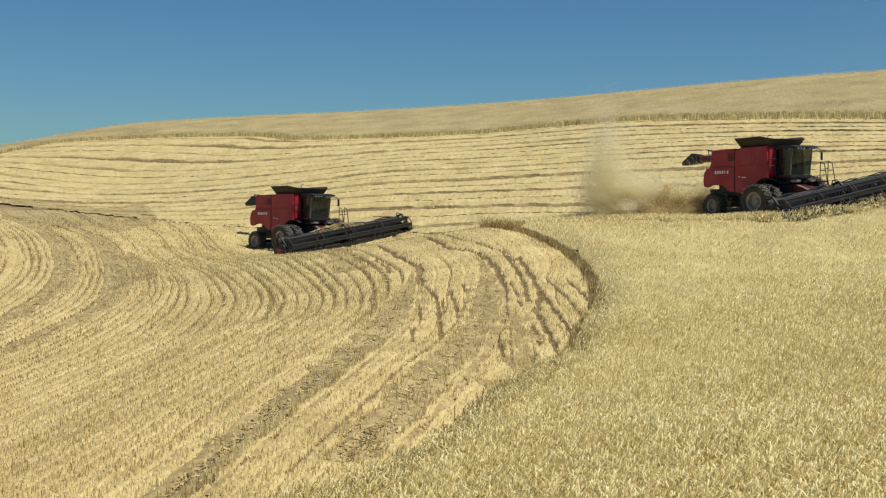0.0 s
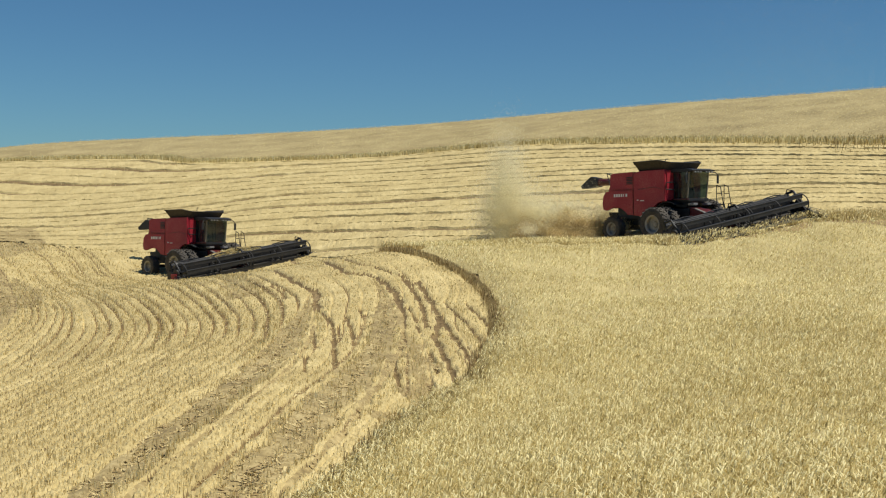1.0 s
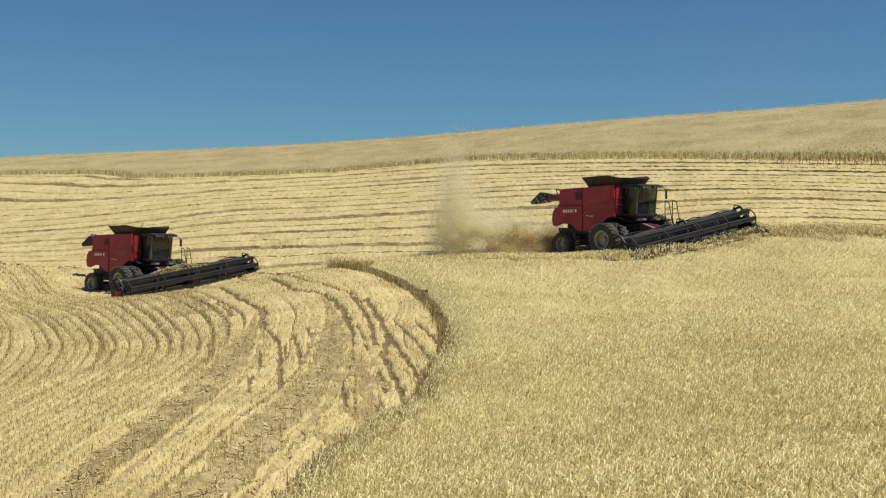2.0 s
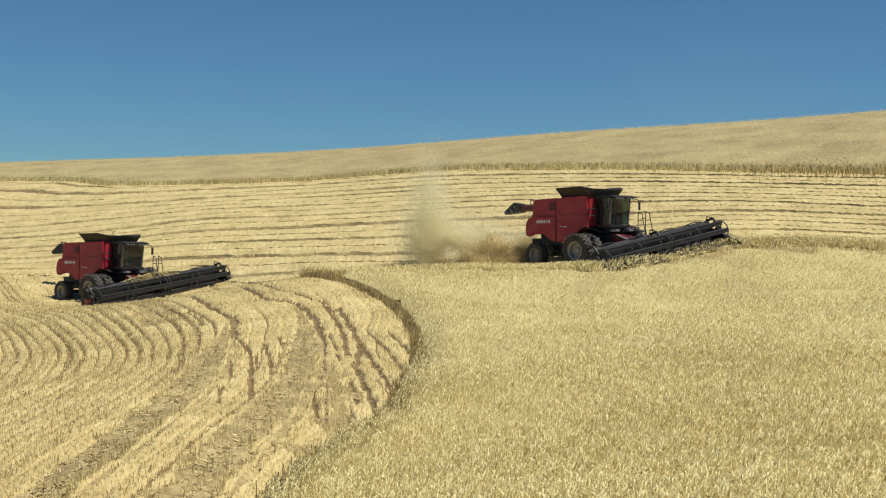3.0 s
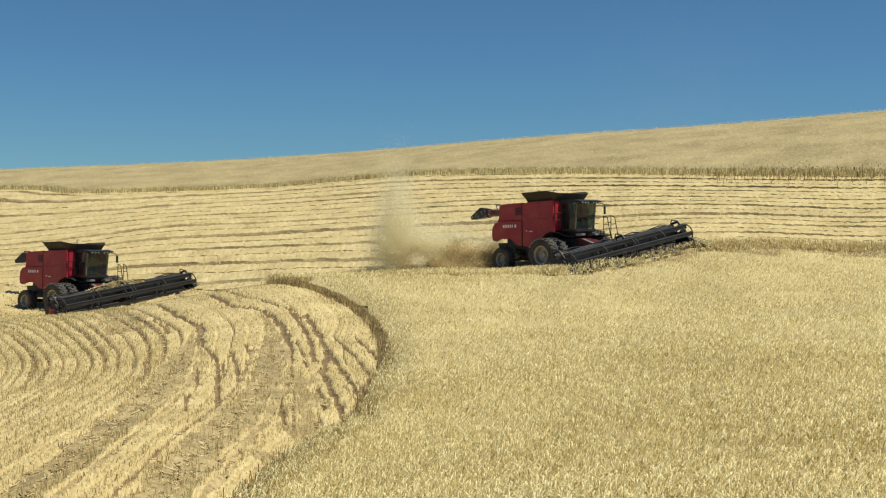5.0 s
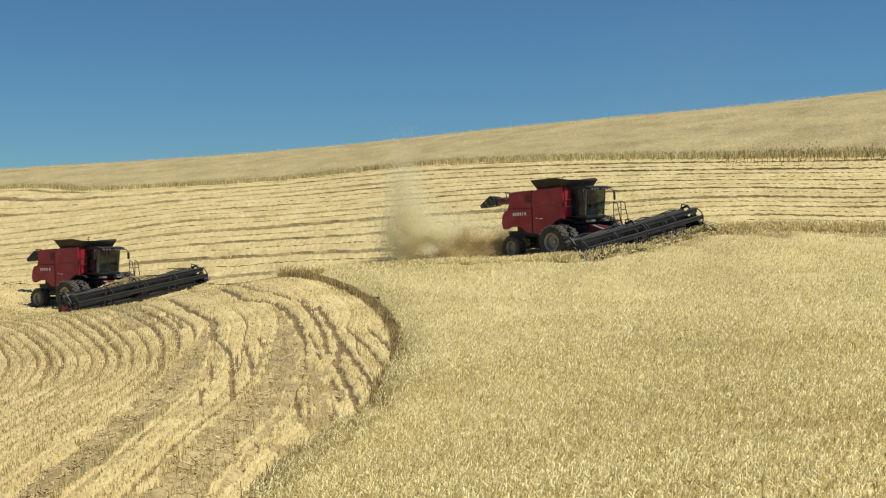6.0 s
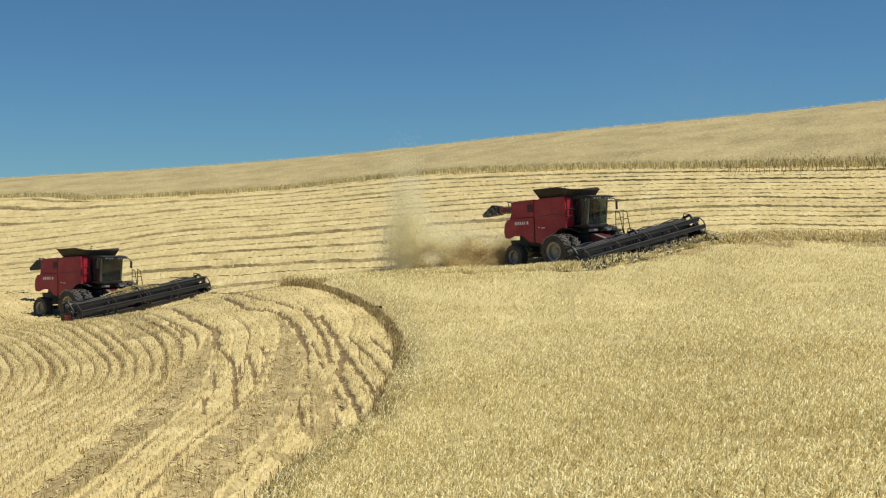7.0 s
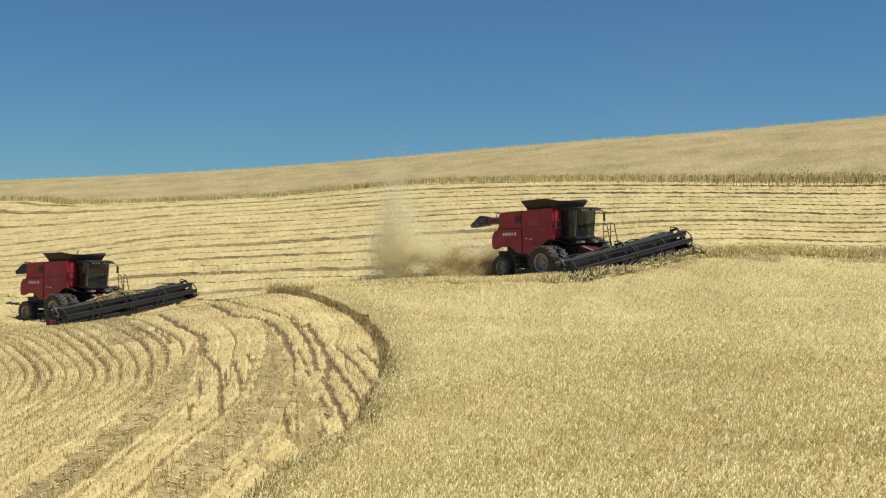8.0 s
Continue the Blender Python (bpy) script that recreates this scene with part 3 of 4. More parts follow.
chunks.append(edge_stalks(upper_edge, 260, 0.14, 0.56, 0.03, 1))
chunks.append(edge_stalks(np.array(RIGHT_EDGE), 160, 0.14, 0.56, 0.03, 1))
stuff("wheat_ears", chunks, [WHEAT, STRAW, FLAT_STRAW], "", "", field)

far_field = tagged(new("far_wheat_field"), "ripe standing wheat along the hilltop", "wheat", kind="stuff")
x, y, f = fan(72, 360, 230, -45, 35, 420)
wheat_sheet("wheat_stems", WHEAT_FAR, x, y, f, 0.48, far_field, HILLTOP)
chunks = []
x, y, d = scatter(38000, -41, 29, 75, 225, 1.0)
m = inside(WHEAT_FAR, x, y)
chunks += stalks(x[m], y[m], d[m], 0.6, 0.16 + 0 * x[m], 0, stem=False)
chunks.append(edge_stalks(far_edge, 110, 0.5, 0.5, 0.06, 0))
chunks.append(edge_stalks(far_edge[far_edge[:, 0] > 20], 45, 1.4, 0.55, 0.05, 2))
stuff("wheat_ears", chunks, [WHEAT, STRAW, FLAT_STRAW], "", "", far_field)


# ---- combine harvesters ----
def part(name, bm, mat, parent, label="", smooth=False):
    me = bpy.data.meshes.new(name)
    bmesh.ops.recalc_face_normals(bm, faces=bm.faces)
    if smooth:
        for f in bm.faces:
            f.smooth = True
    bm.to_mesh(me)
    bm.free()
    me.materials.append(mat)
    ob = new(name, me)
    ob.parent = parent
    return tagged(ob, label)


def box(lo, hi, bevel=0.0, bm=None):
    own = bm is None
    bm = bm or bmesh.new()
    lo, hi = Vector(lo), Vector(hi)
    r = bmesh.ops.create_cube(bm, size=1, matrix=Matrix.Translation((lo + hi) / 2) @ Matrix.Diagonal((*(hi - lo), 1)))
    if bevel and own:
        bmesh.ops.bevel(bm, geom=bm.edges[:], offset=bevel, segments=2, affect="EDGES")
    return bm


def slab(outline, y0, y1, bevel=0.0, bm=None):
    """An outline in x and z, made thick from y0 to y1."""
    own = bm is None
    bm = bm or bmesh.new()
    a = [bm.verts.new((x, y0, z)) for x, z in outline]
    b = [bm.verts.new((x, y1, z)) for x, z in outline]
    bm.faces.new(a)
    bm.faces.new(b[::-1])
    for i in range(len(a)):
        j = (i + 1) % len(a)
        bm.faces.new((a[j], a[i], b[i], b[j]))
    if bevel and own:
        flat = [e for e in bm.edges if abs(e.verts[0].co.y - e.verts[1].co.y) < 1e-5]
        bmesh.ops.bevel(bm, geom=flat, offset=bevel, segments=2, affect="EDGES")
    return bm


def tube(points, radius, bm=None, sides=8):
    """A round bar along points."""
    bm = bm or bmesh.new()
    pts = [Vector(p) for p in points]
    for a, b in zip(pts[:-1], pts[1:]):
        d = b - a
        m = Matrix.Translation((a + b) / 2) @ d.to_track_quat("Z", "Y").to_matrix().to_4x4()
        bmesh.ops.create_cone(bm, cap_ends=True, segments=sides, radius1=radius, radius2=radius, depth=d.length + radius * 0.5, matrix=m)
    return bm


def lathe(profile, sides, centre, bm=None):
    """Turns a profile of (radius, y) round an axle along y."""
    bm = bm or bmesh.new()
    rings = []
    for r, y in profile:
        rings.append([bm.verts.new((centre[0] + r * math.cos(2 * math.pi * i / sides), centre[1] + y, centre[2] + r * math.sin(2 * math.pi * i / sides))) for i in range(sides)])
    for a, b in zip(rings[:-1], rings[1:]):
        for i in range(sides):
            j = (i + 1) % sides
            bm.faces.new((a[i], a[j], b[j], b[i]))
    return bm


def wheel(parent, x, y, radius, width, out, name):
    """A lugged tractor tyre with its dished rim; out: the side that the rim's dish faces."""
    c, h, rim = (x, y, radius), width / 2, radius * 0.52
    hub = new(name)
    hub.parent = parent
    bm = lathe([(rim, -h * 0.85), (radius * 0.72, -h), (radius * 0.90, -h * 0.95), (radius * 0.965, -h * 0.7), (radius * 0.965, h * 0.7), (radius * 0.90, h * 0.95), (radius * 0.72, h), (rim, h * 0.85)], 40, c)
    n = 22
    for i in range(n):
        for s in (-1, 1):
            a = 2 * math.pi * (i + (0.5 if s > 0 else 0)) / n
            m = Matrix.Translation(c) @ Matrix.Rotation(-a, 4, "Y") @ Matrix.Translation((radius * 0.972, s * h * 0.48, 0)) @ Matrix.Rotation(radians(38 * s), 4, "X") @ Matrix.Diagonal((radius * 0.055, h * 1.12, 0.055, 1))
            bmesh.ops.create_cube(bm, size=1, matrix=m)
    part("tyre", bm, RUBBER, hub)
    o = out
    bm = lathe([(0.001, o * h * 0.25), (rim * 0.35, o * h * 0.25), (rim * 0.42, o * h * 0.05), (rim * 0.8, o * h * 0.1), (rim * 0.86, o * h * 0.7), (rim * 1.0, o * h * 0.87), (rim * 1.05, o * h * 0.87), (rim * 1.02, 0)], 28, c)
    for i in range(8):
        a = 2 * math.pi * i / 8
        bmesh.ops.create_cube(bm, size=0.05, matrix=Matrix.Translation((x + rim * 0.27 * math.cos(a), y + o * h * 0.28, radius + rim * 0.27 * math.sin(a))))
    part("rim", bm, RIM, hub, "dusty silver steel rim")
    return hub


def arc(cx, cz, r, a0, a1, n):
    return [(cx + r * math.cos(radians(a0 + (a1 - a0) * i / n)), cz + r * math.sin(radians(a0 + (a1 - a0) * i / n))) for i in range(n + 1)]


def combine():
    root = new("combine_harvester")
    # frame and running gear
    bm = box((-4.2, -0.75, 0.95), (1.1, 0.75, 1.75))
    box((-4.0, -1.2, 1.35), (-0.4, 1.2, 2.0), bm=bm)
    box((-1.6, -1.35, 0.85), (-1.0, -0.9, 1.5), bm=bm)
    box((-2.3, -1.3, 1.0), (-1.9, -0.9, 1.35), bm=bm)
    part("chassis", bm, BLACK, root, "dusty black steel underframe")
    part("front_axle", tube([(0, -2.4, 0.98), (0, 2.4, 0.98)], 0.17, sides=12), BLACK, root)
    bm = tube([(-3.85, -1.7, 0.75), (-3.85, 1.7, 0.75)], 0.12, sides=10)
    box((-4.0, -0.35, 0.7), (-3.7, 0.35, 1.2), bm=bm)
    part("rear_axle", bm, BLACK, root)
    for y, o in ((-2.45, -1), (-1.62, -1), (1.62, 1), (2.45, 1)):
        wheel(root, 0, y, 1.0, 0.66, o, "front_wheel")
    for y, o in ((-1.75, -1), (1.75, 1)):
        wheel(root, -3.85, y, 0.74, 0.6, o, "rear_wheel")
    # red bodywork: a core and side panels
    part("body", slab([(-4.5, 1.85), (-1.2, 1.9), (0.0, 2.25), (0.0, 3.72), (-2.3, 3.74), (-2.3, 3.70), (-4.2, 3.66), (-4.7, 2.6)], -1.42, 1.42, 0.05), RED, root, "red painted sheet steel body")
    front = [(-2.38, 1.45), (-2.38, 3.66), (-1.9, 3.77), (0.02, 3.79), (0.06, 2.16)] + arc(0.0, 0.92, 1.25, 88, 140, 7) + [(-1.2, 1.5), (-1.5, 1.43)]
    rear = [(-2.42, 1.45), (-2.42, 2.78), (-4.1, 2.80), (-4.65, 2.72), (-4.85, 2.5), (-4.93, 2.1), (-4.86, 1.78), (-4.6, 1.72)] + arc(-3.8, 0.95, 1.0, 125, 50, 7) + [(-2.9, 1.5)]
    upper = [(-2.42, 2.82), (-2.42, 3.75), (-4.1, 3.71), (-4.28, 3.6), (-4.30, 2.84)]
    for s in (-1, 1):
        y0, y1 = s * 1.45, s * 1.62
        part("side_panel", slab(front, y0, y1, 0.03), RED, root)
        p = part("rear_side_panel", slab(rear, y0, y1, 0.03), RED, root)
        # lettering as plain bars
        for i, w in enumerate((0.13, 0.13, 0.12, 0.11, 0.06, 0.13)):
            x0 = -3.95 + i * 0.19 if s < 0 else -2.9 - i * 0.19
            part("letter_bar", box((x0, s * 1.625, 2.44), (x0 + w, s * 1.632, 2.60)), WHITE, p)
        part("engine_panel", slab(upper, s * 1.45, s * 1.57, 0.02), RED, root)
        bm = bmesh.new()
        for i in range(5):
            box((-2.95, s * 1.575, 3.10 + i * 0.085), (-2.5, s * 1.60, 3.15 + i * 0.085), bm=bm)
        part("air_grille", bm, BLACK, root, "black slatted air grille")
        # added dark strip: stands in for a crease and its shading on the panel
        part("trim_strip", slab([(-2.0, 2.82), (-0.8, 2.92), (-0.1, 2.78), (-0.1, 2.76), (-0.8, 2.89), (-2.0, 2.79)], s * 1.622, s * 1.632), DARKRED, root)
        part("decal", box((-2.1, s * 1.622, 2.22), (-1.98, s * 1.632, 2.27)), WHITE, root)
        part("decal", box((-1.85, s * 1.622, 2.19), (-1.55, s * 1.632, 2.23)), WHITE, root)
        part("rear_lamp", box((-4.85, s * 1.3, 2.3), (-4.72, s * 1.1, 2.5), 0.02), DARKRED, root)
    for s in (-1, 1):
        part("front_panel", slab([(0.0, 2.2), (0.07, 2.2), (0.07, 3.76), (0.0, 3.76)], s * 0.62, s * 1.44, 0.02), RED, root, "red sheet panel beside the cab")
    part("panel_seam", box((-2.41, -1.634, 1.5), (-2.385, -1.626, 3.6)), BLACK, root)
    # arched guards over the front wheels, steps and ladders below
    part("wheel_arch", slab(arc(0, 0.92, 1.22, 60, 150, 10) + arc(0, 0.92, 1.17, 150, 60, 10), -1.42, 1.42), BLACK, root)
    bm = tube([(-1.75, -1.5, 1.5), (-1.75, -1.5, 0.7)], 0.03)
    tube([(-1.45, -1.5, 1.5), (-1.45, -1.5, 0.7)], 0.03, bm)
    for z in (0.72, 0.98, 1.24):
        box((-1.75, -1.56, z), (-1.45, -1.44, z + 0.03), bm=bm)
    part("side_ladder", bm, BLACK, root)
    part("tool_box", box((-1.0, -1.45, 1.05), (-0.6, -1.0, 1.5), 0.03), GREY, root)
    part("fuel_tank", box((-3.1, -1.3, 1.55), (-2.3, -1.0, 2.0), 0.04), BLACK, root)
    # chopper and spreader at the tail
    bm = slab([(-4.3, 1.15), (-4.85, 1.2), (-5.0, 1.75), (-4.3, 1.75)], -0.95, 0.95)
    part("straw_chopper", bm, BLACK, root)
    for s in (-1, 1):
        part("spreader_disc", lathe([(0.01, 0), (0.42, 0), (0.42, 0.05), (0.01, 0.05)], 20, (0, 0, 0)), BLACK, root).matrix_basis = pose(-4.95, s * 0.5, 1.15, 80, 0, 0)
    # grain tank with flared flaps
    rim = [(-2.5, -1.35), (-2.15, -1.85), (-0.25, -1.85), (0.3, -1.4), (0.3, 1.4), (-0.25, 1.85), (-2.15, 1.85), (-2.5, 1.35)]
    b = [(-2.1, -1.3), (-2.1, -1.3), (-0.1, -1.3), (-0.1, -1.3), (-0.1, 1.3), (-0.1, 1.3), (-2.1, 1.3), (-2.1, 1.3)]
    rise = (4.14, 4.24, 4.27, 4.14, 4.14, 4.27, 4.24, 4.14)   # the flaps stand up, the corner sheets droop
    for i in range(8):
        j = (i + 1) % 8
        bm = bmesh.new()
        vs = [(*b[i], 3.70), (*b[j], 3.70), (*rim[j], rise[j]), (*rim[i], rise[i])]
        ins = [(x * 0.985, y * 0.985, z + 0.02) for x, y, z in vs]
        if b[i] == b[j]:
            vs, ins = [vs[0], vs[2], vs[3]], [ins[0], ins[2], ins[3]]
        a, c = [bm.verts.new(v) for v in vs], [bm.verts.new(v) for v in ins]
        bm.faces.new(a)
        bm.faces.new(c[::-1])
        for k in range(len(a)):
            l = (k + 1) % len(a)
            bm.faces.new((a[l], a[k], c[k], c[l]))
        part("tank_flap", bm, FLAP, root, "flared black grain tank flap")
    part("tank_rim", tube([(x, y, h) for (x, y), h in zip(rim + rim[:1], rise + rise[:1])], 0.025), BLACK, root)
    part("grain_heap", box((-2.05, -1.25, 3.66), (-0.15, 1.25, 3.78), 0.05), STRAW, root)
    # unloading auger folded back along the far side
    bm = tube([(-0.3, 1.72, 3.40), (-8.6, 1.9, 3.38)], 0.20, sides=14)
    tube([(-0.3, 1.72, 3.40), (-0.1, 1.5, 2.4)], 0.22, bm, 12)
    auger = part("unloading_auger", bm, DARKRED, root, "dusty dark red unloading tube")
    part("spout", slab([(-8.4, 3.64), (-9.0, 3.74), (-9.9, 3.22), (-9.8, 3.05), (-8.9, 3.10), (-8.4, 3.14)], 1.62, 2.18, 0.03), BLACK, auger, "black rubber auger spout")
    part("auger_cradle", tube([(-4.3, 1.4, 2.9), (-4.4, 1.85, 3.0), (-4.4, 2.15, 3.4)], 0.04), BLACK, root)
    # rails at the engine deck
    bm = tube([(-4.4, -1.35, 2.85), (-4.75, -1.35, 3.75), (-5.0, -0.7, 3.75), (-4.85, -0.7, 2.85)], 0.025)
    tube([(-4.55, -1.35, 3.3), (-4.95, -0.7, 3.3)], 0.02, bm)
    tube([(-4.3, -1.35, 3.6), (-4.75, -1.35, 3.75)], 0.025, bm)
    part("deck_rail", bm, BLACK, root)
    part("exhaust_pipe", tube([(-3.4, 0.6, 3.4), (-3.4, 0.6, 3.75)], 0.08), GREY, root)
    bm = tube([(-2.0, 0.9, 4.2), (-2.0, 0.9, 4.42), (-1.9, 0.9, 4.45), (-1.8, 0.9, 4.42)], 0.02)
    part("tank_probe", bm, BLACK, root)
    # cab
    cab = new("cab")
    cab.parent = root
    part("cab_floor", box((1.05, -1.1, 2.12), (2.75, 1.1, 2.28), 0.03), BLACK, cab)
    part("cab_base", slab([(1.05, 1.85), (2.2, 1.80), (2.65, 2.12), (1.05, 2.12)], -0.8, 0.8, 0.03), BLACK, cab)
    part("sill", box((1.0, -1.22, 2.2), (2.78, -1.08, 2.26), 0.01), DARKRED, cab, "dark red sill under the cab window")
    part("cab_back", box((1.05, -1.0, 2.28), (1.12, 1.0, 3.6)), BLACK, cab)
    for s in (-1, 1):
        part("pillar", slab([(2.50, 2.26), (2.60, 2.26), (2.86, 3.64), (2.76, 3.64)], s * 0.98, s * 1.06), TAN, cab)
        part("pillar", box((1.1, min(s * 0.98, s * 1.05), 2.26), (1.2, max(s * 0.98, s * 1.05), 3.62)), BLACK, cab)
        part("side_window", slab([(1.2, 2.29), (2.51, 2.29), (2.77, 3.62), (1.2, 3.62)], s * 1.0, s * 1.015), GLASS, cab, "tinted cab side window")
        bm = tube([(1.62, s * 1.03, 2.30), (1.68, s * 1.03, 3.60)], 0.02)
        part("door_bar", bm, BLACK, cab)
    bm = bmesh.new()
    q = [(2.58, -0.97, 2.29), (2.58, 0.97, 2.29), (2.84, 0.97, 3.62), (2.84, -0.97, 3.62)]
    a = [bm.verts.new(v) for v in q]
    c = [bm.verts.new((x - 0.012, y, z)) for x, y, z in q]
    bm.faces.new(a)
    bm.faces.new(c[::-1])
    for k in range(4):
        bm.faces.new((a[(k + 1) % 4], a[k], c[k], c[(k + 1) % 4]))
    part("windscreen", bm, GLASS, cab, "large tinted windscreen")
    roof = part("cab_roof", slab([(1.0, 3.62), (2.9, 3.62), (3.32, 3.66), (3.34, 3.71), (2.8, 3.79), (1.3, 3.82), (1.0, 3.79)], -1.25, 1.25, 0.03), BLACK, cab, "black rounded cab roof")
    for y in (-0.9, -0.6, -0.3, 0.3, 0.6, 0.9):
        part("work_lamp", box((3.22, y - 0.08, 3.58), (3.34, y + 0.08, 3.655), 0.01), LAMP, roof)
    part("operator_seat", slab([(1.35, 2.28), (1.9, 2.28), (1.9, 2.7), (1.55, 2.75), (1.42, 3.3), (1.28, 3.3)], -0.28, 0.28, 0.04), BLACK, cab)
    part("steering_column", tube([(2.3, 0, 2.28), (2.1, 0, 2.9)], 0.06), BLACK, cab)
    part("console", box((1.5, -0.75, 2.28), (2.1, -0.45, 2.85), 0.04), GREY, cab)
    for s in (-1, 1):
        m = part("mirror_arm", tube([(2.75, s * 1.1, 3.62), (3.05, s * 1.55, 3.60), (3.15, s * 1.7, 3.45)], 0.025), BLACK, cab)
        part("mirror", box((3.10, s * 1.7 - 0.11, 3.02), (3.19, s * 1.7 + 0.11, 3.45), 0.03), BLACK, m)
    bm = tube([(1.25, -1.06, 2.72), (1.5, -1.5, 2.74), (1.1, -1.85, 2.76), (1.1, -1.85, 3.1), (1.5, -1.5, 3.12), (1.25, -1.06, 3.1)], 0.028)
    part("grab_rail", bm, BLACK, cab)
    part("platform", box((1.05, 1.05, 1.88), (2.6, 1.95, 1.95), 0.02), BLACK, root)
    for x in (2.0, 2.55):
        bm = tube([(x, 1.9, 1.95), (x + 0.02, 1.92, 2.95), (x + 0.3, 1.92, 2.85), (x + 0.55, 1.92, 1.7)], 0.025)
        tube([(x + 0.02, 1.92, 2.5), (x + 0.36, 1.92, 2.5)], 0.02, bm)
        part("hand_rail", bm, BLACK, root)
    bm = bmesh.new()
    for i in range(5):
        box((2.6 + i * 0.07, 1.25, 1.65 - i * 0.27), (2.85 + i * 0.07, 1.85, 1.69 - i * 0.27), bm=bm)
    for y in (1.25, 1.85):
        tube([(2.6, y, 1.95), (3.1, y, 0.5)], 0.03, bm)
    part("ladder", bm, BLACK, root)
    for s in (-1, 1):
        part("headlamp", box((2.05, s * 0.62 - 0.2, 1.9), (2.5, s * 0.62 + 0.2, 2.03), 0.03), LAMP, root)
    # feeder house
    # darker red than the body: the shade it lies in is painted on
    part("feeder_house", slab([(0.6, 1.0), (0.9, 1.95), (1.4, 1.85), (3.75, 1.02), (3.75, 0.32), (3.2, 0.35)], -0.66, 0.66, 0.04), DARKRED, root, "inclined red feeder house with shade in its colour")
    part("feeder_shield", slab([(1.45, 1.86), (3.6, 1.10), (3.6, 1.14), (1.45, 1.90)], -0.74, -0.50), GREY, root, "bare metal drive shield")
    for s in (-1, 1):
        part("lift_cylinder", tube([(0.7, s * 0.85, 0.75), (3.1, s * 0.8, 0.6)], 0.07), BLACK, root)
    # header: a wide draper with a tined reel
    header = part("header", slab([(3.75, 0.18), (3.78, 1.42), (3.90, 1.52), (3.97, 1.46), (3.92, 0.55), (5.05, 0.16), (5.05, 0.12)], -6.1, 6.1), BLACK, root, "wide black draper header")
    part("back_tube", tube([(3.84, -6.1, 1.50), (3.84, 6.1, 1.50)], 0.09, sides=10), BLACK, header)
    for s in (-1, 1):
        y0 = s * 6.1
        part("end_shield", slab([(3.7, 0.15), (3.72, 1.15), (4.3, 1.05), (5.3, 0.55), (6.05, 0.15), (6.0, 0.10), (5.0, 0.08)], y0, y0 + s * 0.16, 0.02), BLACK, header)
        part("crop_divider", tube([(5.4, y0 + s * 0.08, 0.45), (6.35, y0 + s * 0.05, 0.12)], 0.05), BLACK, header)
        for i in range(3):
            part("divider_rod", tube([(4.2 + 0.2 * i, y0 + s * 0.18, 0.95 - 0.12 * i), (6.0 + 0.1 * i, y0 + s * (0.25 + 0.1 * i), 0.50 - 0.16 * i)], 0.018), GREY, header)
        part("drive_cover", slab(arc(4.55, 0.98, 0.26, 0, 330, 10), y0 - s * 0.05, y0 + s * 0.1), BLACK, header)
    bm = bmesh.new()
    for i in range(122):
        y = -6.05 + i * 0.1
        box((5.03, y - 0.012, 0.12), (5.17, y + 0.012, 0.15), bm=bm)
    part("cutter_bar", bm, GREY, header, "worn steel cutter bar with guards")
    part("cutter_beam", box((4.98, -6.1, 0.09), (5.05, 6.1, 0.17)), GREY, header)
    for y in (-3.4, -1.2, 1.2, 3.4):
        part("skid_shoe", slab([(4.2, 0.02), (4.9, 0.0), (5.0, 0.12), (4.2, 0.16)], y - 0.18, y + 0.18), BLACK, header)
    # reel
    rx, rz, rr = 4.78, 1.0, 0.58
    reel = part("reel", tube([(rx, -5.95, rz), (rx, 5.95, rz)], 0.10, sides=10), BLACK, header, "black tined reel")
    for k in range(6):
        a = radians(60 * k + 12)
        cx, cz = rx + rr * math.cos(a), rz + rr * math.sin(a)
        bm = tube([(cx, -5.9, cz), (cx, 5.9, cz)], 0.05, sides=6)
        for i in range(80):
            y = -5.85 + i * 0.148
            bmesh.ops.create_cone(bm, segments=3, radius1=0.024, radius2=0.010, depth=0.30, matrix=Matrix.Translation((cx - 0.04, y, cz - 0.13)) @ Matrix.Rotation(radians(198), 4, "Y"))
        box((cx - 0.015, -5.9, cz - 0.22), (cx + 0.015, 5.9, cz), bm=bm)
        part("bat", bm, BLACK, reel)
    for y in (-5.9, -2.95, -0.14, 0.14, 2.95, 5.9):
        bm = bmesh.new()
        for k in range(6):
            a = radians(60 * k + 12)
            tube([(rx, y, rz), (rx + rr * math.cos(a), y, rz + rr * math.sin(a))], 0.035, bm, 6)
        ring = [(rx + 0.99 * rr * math.cos(radians(20 * k)), y, rz + 0.99 * rr * math.sin(radians(20 * k))) for k in range(19)]
        tube(ring, 0.04, bm, 6)
        part("reel_spider", bm, BLACK, reel)
    for y in (-6.0, 0.0, 6.0):
        part("reel_arm", tube([(3.84, y, 1.6), (4.3, y, 1.72), (rx + 0.05, y, rz + 0.05)], 0.07), BLACK, header)
        part("reel_cylinder", tube([(3.85, y + 0.1, 1.2), (4.4, y + 0.1, 1.6)], 0.04), GREY, header)
        part("height_link", tube([(3.84, y - 0.1, 1.6), (4.05, y - 0.25, 1.86), (4.4, y - 0.25, 1.80)], 0.03), BLACK, header)
    for y in (-4.4, -1.5, 1.5, 4.4):
        part("hose_bundle", tube([(3.86, y - 0.9, 1.60), (3.95, y, 1.68), (3.86, y + 0.9, 1.60)], 0.035), BLACK, header)
    part("lower_lip", box((5.06, -6.1, 0.16), (5.10, 6.1, 0.24)), GREY, header, "dusty grey steel lip")
    part("gauge_bracket", box((4.2, -6.36, 0.5), (4.75, -6.27, 0.95), 0.02), RED, header, "red bracket at the header's end")
